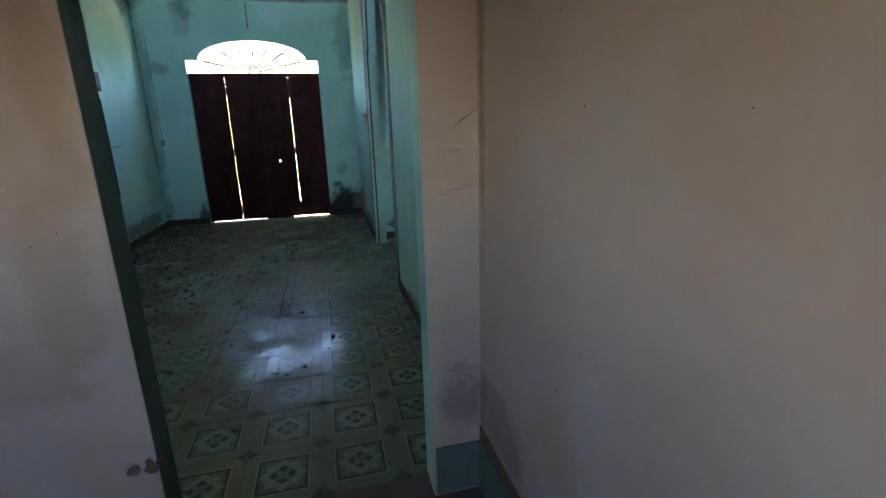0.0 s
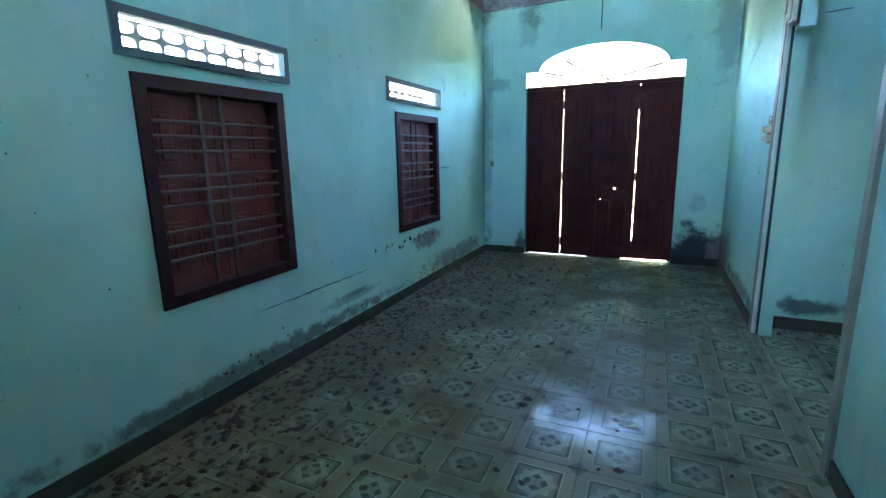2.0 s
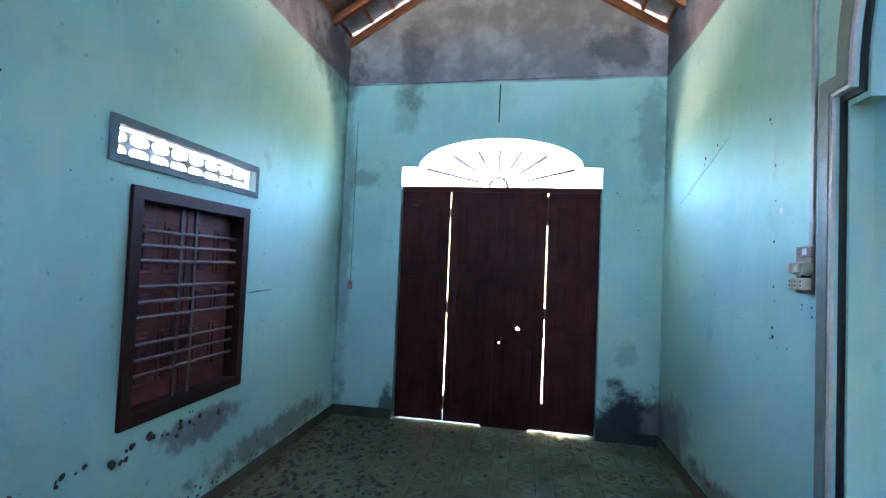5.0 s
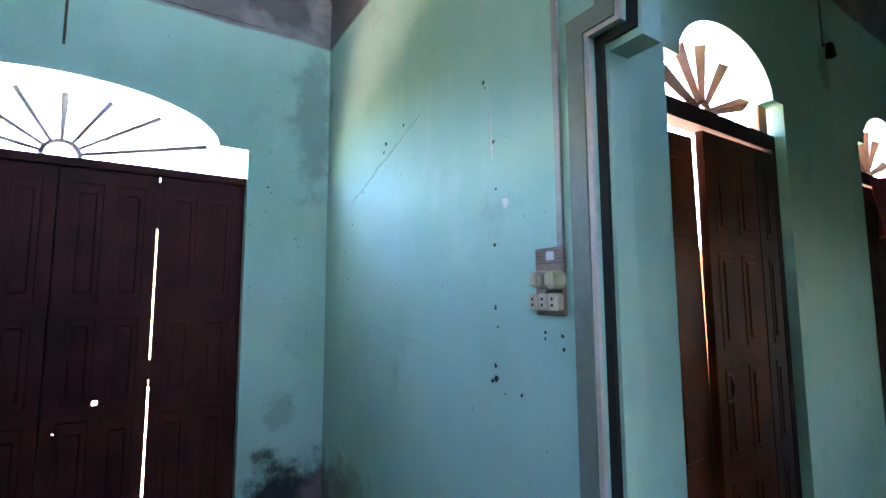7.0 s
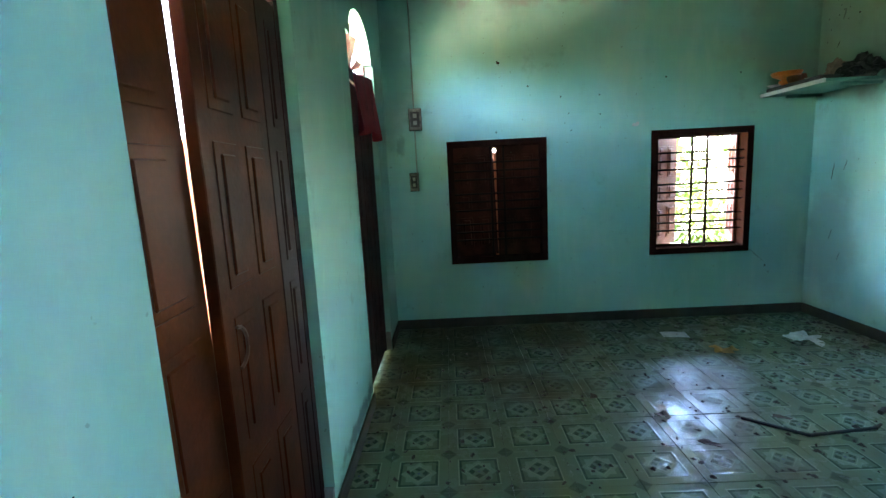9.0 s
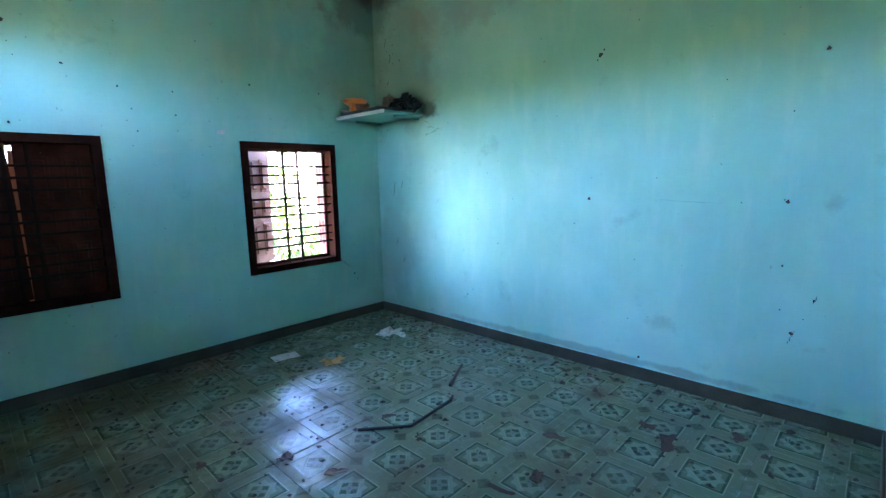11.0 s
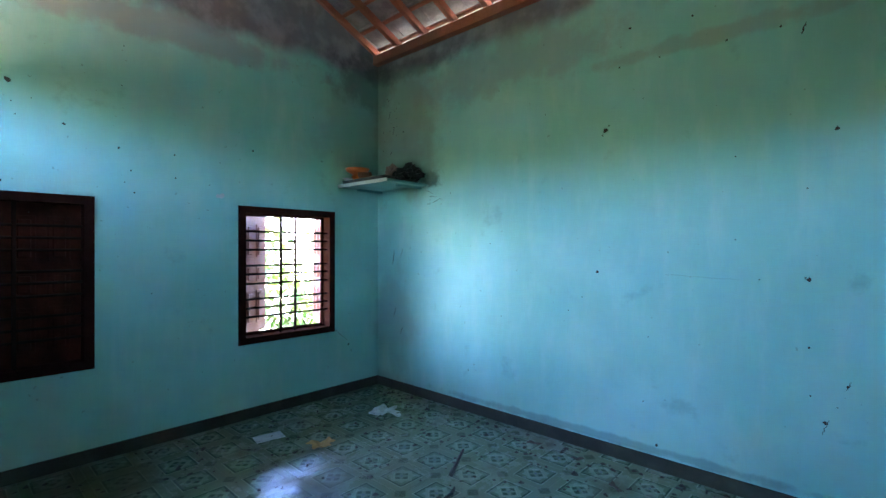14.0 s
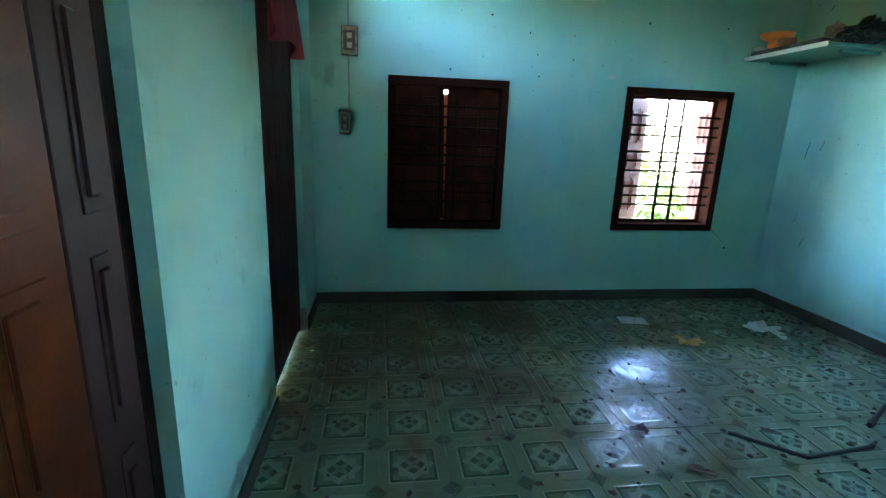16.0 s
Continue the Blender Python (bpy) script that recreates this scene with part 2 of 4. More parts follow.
BLACK, GREY, GRIME, PALE = (0.016, 0.02, 0.018), (0.12, 0.12, 0.105), (0.07, 0.10, 0.08), (0.34, 0.42, 0.33)
M_W = wall_paint("paint_hall", 2.95, 0.03, stains=(
    ((0.62, 7.33, 0.17), (0.38, 0.2, 0.30), BLACK, 1.0, 5),
    ((0.62, 7.33, 0.10), (0.5, 0.2, 0.22), BLACK, 0.9, 9),
    ((0.81, 7.15, 0.10), (0.2, 0.42, 0.36), GREY, 0.8, 5),
    ((-1.42, 7.33, 0.12), (0.09, 0.1, 0.22), BLACK, 0.8, 7),
    ((0.81, 6.0, 0.14), (0.2, 0.9, 0.10), GRIME, 0.8, 7),
    ((0.81, 6.9, 0.30), (0.2, 0.35, 0.22), GREY, 0.6, 6),
    ((-1.9, 3.6, 0.13), (0.2, 1.5, 0.06), GRIME, 0.85, 12),
    ((-1.9, 5.6, 0.50), (0.2, 0.30, 0.05), GREY, 0.8, 14),
    ((-1.9, 4.35, 0.27), (0.2, 0.22, 0.03), BLACK, 0.55, 16),
    ((-1.9, 5.62, 0.45), (0.2, 0.32, 0.08), GREY, 0.9, 9),
    ((-1.9, 4.35, 0.24), (0.2, 0.42, 0.035), GRIME, 0.5, 11),
    ((-1.9, 3.2, 0.10), (0.2, 0.8, 0.10), GRIME, 0.35, 6),
    ((-1.9, 6.4, 0.18), (0.2, 0.9, 0.12), GRIME, 0.8, 8),
    ((0.81, 2.9, 0.11), (0.2, 0.4, 0.06), GRIME, 0.6, 8),
    ((0.81, 2.5, 0.75), (0.2, 0.5, 0.5), (0.13, 0.21, 0.16), 0.5, 4),
    ((-1.35, 7.33, 2.72), (0.16, 0.1, 0.25), GRIME, 0.35, 6),
    ((-1.30, 7.33, 3.10), (0.18, 0.1, 0.40), BLACK, 0.5, 5),
    ((0.45, 7.33, 3.20), (0.30, 0.1, 0.20), BLACK, 0.6, 6),
    ((0.70, 7.33, 2.45), (0.16, 0.1, 0.5), GRIME, 0.45, 6),
    ((0.55, 7.33, 0.70), (0.10, 0.1, 0.12), GRIME, 0.35, 8),
    ((-1.88, 7.33, 1.6), (0.10, 0.1, 1.6), GRIME, 0.5, 4),
    ((-1.9, 7.1, 3.1), (0.2, 0.6, 0.35), BLACK, 0.6, 4),
    ((-1.7, 7.33, 2.1), (0.16, 0.1, 0.10), GRIME, 0.5, 9),
))
M_E = wall_paint("paint_room", 3.07, 0.14, stains=(
    ((4.86, 1.75, 3.05), (0.3, 0.55, 0.32), BLACK, 0.55, 4),
    ((4.5, 1.65, 3.10), (0.8, 0.2, 0.12), BLACK, 0.5, 5),
    ((4.12, 1.65, 2.02), (0.16, 0.1, 0.09), BLACK, 0.75, 9),
    ((4.5, 1.65, 2.5), (0.55, 0.1, 0.7), (0.17, 0.20, 0.15), 0.55, 3),
    ((4.86, 1.9, 2.5), (0.2, 0.6, 0.6), (0.13, 0.18, 0.14), 0.35, 2),
    ((2.6, 1.65, 0.12), (1.6, 0.1, 0.035), GRIME, 0.45, 6),
    ((4.6, 1.65, 0.7), (0.30, 0.1, 0.6), (0.17, 0.24, 0.18), 0.4, 4),
    ((3.4, 1.65, 2.85), (1.2, 0.1, 0.25), (0.20, 0.21, 0.18), 0.5, 4),
    ((1.9, 1.65, 2.62), (0.9, 0.1, 0.06), (0.2, 0.22, 0.16), 0.5, 6),
    ((4.86, 5.30, 1.70), (0.1, 0.04, 0.10), GRIME, 0.35, 16),
    ((4.86, 5.33, 2.3), (0.1, 0.16, 0.7), GRIME, 0.25, 4),
    ((4.86, 3.6, 2.95), (0.2, 1.4, 0.15), (0.22, 0.19, 0.18), 0.6, 4),
))
M_D = wall_paint("paint_room_north", 3.07, 0.03, stains=(
    ((1.15, 5.43, 0.18), (0.30, 0.1, 0.07), BLACK, 0.8, 8),
    ((2.95, 5.43, 2.60), (0.08, 0.1, 0.18), GRIME, 0.5, 9),
    ((3.0, 5.43, 0.14), (0.5, 0.1, 0.06), GRIME, 0.7, 9),
))
M_BEIGE = beige_wash("beige_limewash", (
    ((0.75, 1.30, 0.36), (0.16, 0.22, 0.16), (0.27, 0.17, 0.165), 0.7, 7),
    ((0.68, 1.475, 0.36), (0.12, 0.1, 0.13), (0.22, 0.14, 0.15), 0.7, 9),
    ((0.75, 1.44, 1.30), (0.1, 0.03, 0.5), (0.24, 0.17, 0.10), 0.6, 5),
    ((0.75, 0.95, 0.55), (0.1, 0.16, 0.12), (0.36, 0.27, 0.15), 0.5, 5),
    ((0.75, 0.78, 0.30), (0.1, 0.04, 0.09), (0.22, 0.16, 0.13), 0.6, 8),
    ((-0.38, 1.475, 0.85), (0.10, 0.1, 0.35), (0.31, 0.22, 0.17), 0.5, 5),
    ((-0.50, 1.475, 0.62), (0.22, 0.1, 0.14), (0.30, 0.215, 0.17), 0.5, 5),
    ((-0.32, 1.475, 1.35), (0.06, 0.1, 0.4), (0.33, 0.24, 0.18), 0.5, 6),
))
M_TILE = tile_mat("glazed_tile")
M_GROUT = mat("grout", (0.09, 0.10, 0.08), 0.9)
M_SKIRT = mat("skirting_paint", (0.048, 0.047, 0.025), 0.75, tint=(0.028, 0.026, 0.014), scale=5)
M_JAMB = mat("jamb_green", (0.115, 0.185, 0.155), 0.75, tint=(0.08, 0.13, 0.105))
M_TRIM = mat("trim_green_grey", (0.15, 0.19, 0.145), 0.6, scale=4)
M_LIP = mat("trim_beige", (0.58, 0.52, 0.45), 0.6)
M_BLACK = mat("black_paint", (0.012, 0.015, 0.013), 0.7)
M_CEMENT = mat("cement_floor", (0.14, 0.12, 0.10), 0.85, scale=4)
M_DOOR = mat("door_wood", (0.058, 0.011, 0.008), 0.6, spec=0.12, scale=6, dark=0.55)
M_DOOR2 = mat("varnished_wood", (0.105, 0.021, 0.004), 0.4, spec=0.05, scale=5, dark=0.4)
M_FRAME = mat("frame_wood", (0.036, 0.012, 0.009), 0.55, spec=0.1, scale=8)
M_BAR = mat("iron_bar", (0.10, 0.05, 0.04), 0.5, spec=0.3, scale=12)
# darker copies of the west window materials, the east windows' shade in their colour
M_BAR_SHADED = mat("iron_bar_shaded", (0.022, 0.010, 0.007), 0.85, spec=0.02)
M_FRAME_SHADED = mat("frame_wood_shaded", (0.030, 0.010, 0.006), 0.75, spec=0.0, scale=8)
M_SHUT = mat("shutter_wood", (0.17, 0.040, 0.026), 0.6, spec=0.2, scale=6, dark=0.5)
# fanlight wood as it looks in sun, the light put into its colour
M_WOOD_LIT = mat("wood_sunlit", (0.50, 0.24, 0.17), 0.7)
M_SHUT_SHADED = mat("shutter_shaded", (0.050, 0.014, 0.007), 0.7, spec=0.03, scale=6, dark=0.5)
# lighter copy of the east shutter wood, sunlight on open leaves in its colour
M_SHUT3 = mat("shutter_sunlit", (0.17, 0.050, 0.032), 0.8, spec=0.1)
M_STAIN = mat("black_mould", (0.022, 0.024, 0.02), 0.9, scale=12)
M_BREEZE = mat("vent_block", (0.55, 0.53, 0.50), 0.9)
M_VFRAME = mat("vent_frame_paint", (0.06, 0.10, 0.095), 0.7)
M_RAFTER = mat("rafter_wood", (0.25, 0.075, 0.035), 0.6, scale=6)
M_CLAY = mat("clay_tile", (0.22, 0.20, 0.20), 0.9, scale=7, tint=(0.14, 0.12, 0.12))
M_GROUND = mat("ground", (0.15, 0.145, 0.09), 0.95, scale=1.2, tint=(0.11, 0.11, 0.07))
M_DARK_GROUND = mat("dark_ground", (0.05, 0.06, 0.025), 0.95)
M_PAVE = mat("pink_paving", (0.72, 0.53, 0.42), 0.9)
M_HEDGE = mat("hedge_green", (0.26, 0.29, 0.15), 0.8, scale=2, dark=0.5)
M_OUT = mat("outer_plaster", (0.55, 0.5, 0.42), 0.9)
# orange light on a shutter edge, put into this strip's colour
M_EDGE_GLOW = mat("lit_edge_red", (0.42, 0.10, 0.04), 0.7, spec=0.1)
M_LEAF = mat("leaves", (0.17, 0.22, 0.05), 0.6, scale=3, tint=(0.07, 0.13, 0.02))
M_BARK = mat("bark", (0.16, 0.12, 0.08), 0.9)
M_PLASTIC = mat("old_plastic", (0.46, 0.40, 0.27), 0.5, scale=20)
M_BOARD = mat("wooden_board", (0.24, 0.17, 0.125), 0.7, scale=20)
M_PIPE = mat("conduit", (0.30, 0.31, 0.27), 0.5, scale=12)
M_ORANGE = mat("orange_plastic", (0.90, 0.23, 0.04), 0.4, scale=20)
M_SOOTY = mat("sooty_board", (0.075, 0.07, 0.065), 0.9, scale=14, dark=0.5)
M_GRIME = mat("grimy_wood", (0.11, 0.085, 0.06), 0.8, scale=20)
M_OLDPLASTIC = mat("aged_plastic", (0.36, 0.30, 0.20), 0.55, scale=25, dark=0.4)
M_POT = mat("brown_clay", (0.28, 0.13, 0.07), 0.7, scale=20)
M_WHITE = mat("white_edge", (0.6, 0.6, 0.57), 0.6)
M_PAPER = mat("paper", (0.62, 0.60, 0.58), 0.8, scale=15)
M_YELLOW = mat("dry_leaf", (0.50, 0.28, 0.08), 0.7, scale=25)
M_DEADLEAF = mat("dead_leaf", (0.075, 0.045, 0.028), 0.85, scale=25)
M_RED = mat("red_cloth", (0.36, 0.035, 0.04), 0.85, scale=9)
M_BOARD0 = mat("brown_band", (0.16, 0.10, 0.07), 0.8)
M_JAMB_LIGHT = mat("shelf_paint", (0.11, 0.31, 0.27), 0.7)
M_BLUE = mat("blue_smear", (0.14, 0.36, 0.52), 0.8)
M_DEBRIS = mat("debris", (0.05, 0.04, 0.03), 0.9, scale=30)
M_TERRA = mat("terracotta_wash", (0.30, 0.065, 0.016), 0.85)

# ---- building helpers ----


def part(name, bm, material, parent=None, label="", kind=""):
    me = bpy.data.meshes.new(name)
    bmesh.ops.recalc_face_normals(bm, faces=bm.faces)
    bm.to_mesh(me)
    bm.free()
    me.materials.append(material)
    ob = new(name, me)
    if parent:
        ob.parent = parent
    return tagged(ob, label, kind=kind)


def thing(name, label, category, at=(0, 0, 0), rz=0.0, group="", kind=""):
    ob = new(name)
    ob.empty_display_size = 0.1
    ob.matrix_basis = pose(*at, 0, 0, rz)
    return tagged(ob, label, category, group, kind)


def add_box(bm, x0, x1, y0, y1, z0, z1, bevel=0.0):
    r = bmesh.ops.create_cube(bm, size=1)
    vs = r["verts"]
    for v in vs:
        v.co = Vector(((x0 + x1) / 2 + v.co.x * (x1 - x0), (y0 + y1) / 2 + v.co.y * (y1 - y0), (z0 + z1) / 2 + v.co.z * (z1 - z0)))
    if bevel:
        es = {e for v in vs for e in v.link_edges}
        bmesh.ops.bevel(bm, geom=list(es), offset=bevel, segments=1, affect="EDGES", clamp_overlap=True)
    return vs


def box(x0, x1, y0, y1, z0, z1, bevel=0.0):
    bm = bmesh.new()
    add_box(bm, x0, x1, y0, y1, z0, z1, bevel)
    return bm


def add_rod(bm, a, b, r0, r1=None, n=8):
    a, b = Vector(a), Vector(b)
    d = b - a
    m = Matrix.Translation((a + b) / 2) @ d.to_track_quat("Z", "Y").to_matrix().to_4x4()
    bmesh.ops.create_cone(bm, cap_ends=True, segments=n, radius1=r0, radius2=r0 if r1 is None else r1, depth=d.length, matrix=m)


def rod(a, b, r0, r1=None, n=8):
    bm = bmesh.new()
    add_rod(bm, a, b, r0, r1, n)
    return bm


def slab(outer, holes, place, depth):
    """A plate from an outline and holes (u, v); place(u, v, w) gives the point, w runs from 0 to depth."""
    bm = bmesh.new()
    edges = []
    for loop in [outer, *holes]:
        vs = [bm.verts.new(place(u, v, 0)) for u, v in loop]
        edges += [bm.edges.new((vs[i], vs[(i + 1) % len(vs)])) for i in range(len(vs))]
    bmesh.ops.triangle_fill(bm, use_beauty=True, use_dissolve=False, edges=edges)
    shift = Vector(place(0, 0, depth)) - Vector(place(0, 0, 0))
    r = bmesh.ops.extrude_face_region(bm, geom=list(bm.faces), use_keep_orig=True)
    for v in (g for g in r["geom"] if isinstance(g, bmesh.types.BMVert)):
        v.co += shift
    return bm


def rect(u0, u1, v0, v1):
    return [(u0, v0), (u1, v0), (u1, v1), (u0, v1)]


def shouldered(u0, u1, v0, shoulder, inset, rise, grow=0.0, n=28):
    """The outline of an opening with two flat shoulders and a low arch between them."""
    c, h = (u0 + u1) / 2, (u1 - u0) / 2 - inset + grow
    pts = [(u0 - grow, v0), (u0 - grow, shoulder + grow)]
    for i in range(n + 1):
        a = math.pi * (1 - i / n)
        pts.append((c + h * math.cos(a), shoulder + grow + rise * math.sin(a)))
    pts += [(u1 + grow, shoulder + grow), (u1 + grow, v0)]
    return pts


def along_x(y):
    return lambda u, v, w: (u, y + w, v)


def along_y(x):
    return lambda u, v, w: (x + w, u, v)


# ---- the house ----
W, N, P, P2, E, S, D = -1.90, 7.33, 0.81, 0.91, 4.86, 1.65, 5.43
T = 0.12
PLATE = 3.38
RIDGE_X, RIDGE_Z = -0.545, 4.20
RIDGE_Y, RIDGE_ZR, PLATE_D = 4.45, 4.64, 4.20
SB, NB = 1.475, 1.595
MD = dict(u0=-1.365, u1=0.335, v0=0, shoulder=2.205, inset=0.155, rise=0.25)
D2 = dict(u0=1.42, u1=2.39, v0=0, shoulder=2.26, inset=0.10, rise=0.23)
D3 = dict(u0=3.38, u1=4.35, v0=0, shoulder=2.26, inset=0.10, rise=0.23)
AR = dict(u0=3.73, u1=5.226, v0=0, shoulder=1.975, inset=0.095, rise=0.95)
AR_T = dict(u0=3.71, u1=5.260, v0=0, shoulder=2.02, inset=0.095, rise=0.95)
W1 = (2.88, 3.75, 0.60, 1.64)
W2 = (5.06, 5.89, 0.61, 1.635)
V1 = (2.83, 3.82, 1.70, 1.897)
V2 = (4.94, 5.965, 1.712, 1.90)
E1 = (4.005, 4.893, 0.605, 1.715)
E2 = (2.18, 3.075, 0.605, 1.722)


def opened(spec, drop=0.0, **more):
    s = dict(spec)
    s.update(more)
    s["v0"] = -drop
    return shouldered(**s)


def structure(ob, label, category="wall"):
    return tagged(ob, label, category, kind="structure")


def gable(u0, u1, uc, z0, zp, zr, zq):
    return [(u0, z0), (u1, z0), (u1, zq), (uc, zr), (u0, zp)]


def notch(outer_u0, outer_u1, top, doors):
    """An outline whose lower edge steps round doorways that reach the floor."""
    pts = [(outer_u0, -0.05)]
    for d in doors:
        pts += shouldered(**{**d, "v0": -0.05})
    pts += [(outer_u1, -0.05), *top]
    return pts


wall_w = slab(rect(SB - 0.02, N + T, -0.05, PLATE), [rect(*W1), rect(*W2), rect(*V1), rect(*V2)], along_y(W - T), T)
structure(part("wall_west", wall_w, M_W), "turquoise limewashed plaster wall with two barred windows and vents")
wall_n = slab(notch(W, P, [(P, PLATE), (RIDGE_X, RIDGE_Z), (W, PLATE)], [MD]), [], along_x(N), T)
structure(part("wall_north", wall_n, M_W), "turquoise plaster wall with bare grey gable round a wide door")
wall_p = slab(notch(NB, N, [(N, PLATE), (D + 0.14, PLATE), (D + 0.12, PLATE_D), (RIDGE_Y, RIDGE_ZR), (NB, PLATE)], [AR]), [], along_y(P + 0.025), P2 - P - 0.025)
structure(part("wall_partition", wall_p, M_W), "turquoise plaster partition wall pierced by a shouldered arch")
skin = slab(notch(NB, N, [(N, PLATE), (NB, PLATE)], [AR_T]), [], along_y(P), 0.022)
structure(part("wall_partition_skin", skin, M_W), "turquoise plaster face of the partition towards the hall")
wall_d = slab(notch(P2, E, [(E, PLATE_D), (P2, PLATE_D)], [D2, D3]), [], along_x(D), T)
structure(part("wall_room_north", wall_d, M_D), "turquoise plaster wall with two arched doorways")
wall_e = slab(gable(S - T, D + T, RIDGE_Y, -0.05, PLATE, RIDGE_ZR, PLATE_D), [rect(*E1), rect(*E2)], along_y(E), T)
structure(part("wall_east", wall_e, M_E), "turquoise gable wall with two barred windows, smoky grey plaster on top")
structure(part("wall_south", box(P2, E, S - T, S, -0.05, PLATE - 0.1), M_E), "large blank turquoise plaster wall with nail holes")
back = slab([(W, -0.05), (-0.255, -0.05), (-0.255, 2.3), (0.577, 2.3), (0.577, -0.05), (P, -0.05), (P, PLATE), (W, PLATE)], [], along_x(NB - 0.006), 0.006)
structure(part("wall_hall_south", back, M_W), "turquoise face of the wall round the back doorway")
core = slab([(W, -0.05), (-0.255, -0.05), (-0.255, 2.3), (0.577, 2.3), (0.577, -0.05), (0.87, -0.05), (0.87, 2.75), (W, 2.75)], [], along_x(SB), NB - SB - 0.006)
structure(part("wall_doorway", core, M_BEIGE), "beige limewashed plaster wall with a plain doorway")
# west side in a duller green than the east side: shade in its colour
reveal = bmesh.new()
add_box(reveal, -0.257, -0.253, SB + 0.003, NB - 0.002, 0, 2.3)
structure(part("doorway_reveal_east", box(0.575, 0.579, SB + 0.003, NB - 0.002, 0, 2.3), M_W), "turquoise limewashed side of the back doorway", "reveal")
structure(part("doorway_reveal", reveal, M_JAMB), "west side of the back doorway, its shade put into a duller green", "reveal")

# back room
structure(part("wall_back_east", box(0.75, 0.87, -2.4, SB, -0.05, 2.7), M_BEIGE), "stained beige limewashed plaster wall")
structure(part("baseboard", box(0.737, 0.75, -2.4, SB - 0.013, 0, 0.185, 0.003), M_JAMB), "green painted tall skirting in the back room", "baseboard")
structure(part("baseboard", box(0.744, 0.75, -2.4, SB - 0.001, 0.185, 0.245, 0.003), M_BOARD0), "brown painted band above the green skirting", "baseboard")
structure(part("baseboard", box(0.585, 0.75, SB - 0.012, SB, 0, 0.185, 0.003), M_JAMB), "green painted tall skirting beside the doorway", "baseboard")
# unseen south and west walls, their openings made up to light the back room
structure(part("wall_back_south", slab(rect(W - T, 0.87, -0.05, 2.7), [rect(-0.55, -0.1, 1.05, 1.6)], along_x(-2.52), T), M_BEIGE), "plain beige limewashed wall with an added opening for light")
structure(part("wall_back_west", slab(rect(-2.4, SB - 0.02, -0.05, 2.7), [rect(-1.3, -0.8, 1.0, 1.5)], along_y(W - T), T), M_BEIGE), "plain beige wall with an added opening for light")
structure(part("ceiling_back", box(W - T, 0.87, -2.52, SB, 2.7, 2.78), M_BEIGE), "plain beige ceiling of the back room", "ceiling")
structure(part("floor_back", box(W - T, 0.87, -2.52, NB, -0.06, -0.012), M_CEMENT), "dirty brown cement floor", "floor")

# ground
structure(part("ground", box(-60, 60, -60, 60, -0.5, -0.2), M_GROUND), "sunlit grassy earth yard round the house", "ground")
# added dark sheet, keeps sunlit ground from bouncing light through the open window
structure(part("dark_ground_east", box(E + T + 0.4, 40, -12, 9, -0.2, -0.17), M_DARK_GROUND), "dark ground added east of the house to cut bounced light", "ground")
structure(part("veranda", box(P2, E + 0.6, D + T, 7.35, -0.2, -0.03), M_TERRA), "shaded terracotta-washed veranda floor", "ground")
structure(part("yard_paving", box(-9, 12, 8.3, 13.95, -0.2, -0.15), M_PAVE), "sunlit pinkish yard paving", "ground")
structure(part("veranda_roof", box(P + 0.3, E + 0.6, D + T + 0.01, 6.05, 2.98, 3.04), M_CLAY), "plain roof over the veranda outside the room", "roof")
structure(part("veranda_end_wall", box(4.92, 5.04, D + T + 0.01, 7.35, -0.03, 1.85), M_TERRA), "low terracotta-washed wall closing the veranda", "wall")
# unseen eave, its width and height set to hold sky light off the windows
structure(part("shade_eave_east", box(E + T, E + 1.9, S - 0.6, D + 0.4, 2.16, 2.21), M_CLAY), "unseen eave, made wide and low to dim the east windows", "roof")
# added out of view, to lessen the sky light entering by the vents
structure(part("shade_eave_west", box(W - T - 1.2, W - T, -2.6, N + 0.3, 2.40, 2.45), M_CLAY), "unseen eave added to cut sky light through the west vents", "roof")
structure(part("yard_hedge", box(-16, 20, 14, 15, -0.2, 3.3, 0.2), M_HEDGE), "plain green hedge along the yard", "hedge")


def archway_trim(lo, hi, x0, x1, material, name):
    a = opened(AR_T, 0, grow=hi)
    b = opened(AR_T, 0, grow=lo)
    bm = slab(a + b[::-1], [], along_y(x0), x1 - x0)
    return part(name, bm, material, None)


arch = thing("archway_trim", "grey-green painted moulding with beige lip round the archway", "trim", kind="structure")
for nm, lo, hi, x0, x1, mt in (("moulding", 0.014, 0.068, P - 0.018, P, M_TRIM), ("lip", 0.0, 0.014, P - 0.012, P, M_LIP), ("groove", -0.024, 0.0, P + 0.012, P + 0.024, M_BLACK)):
    o = archway_trim(lo, hi, x0, x1, mt, nm)
    o.parent = arch


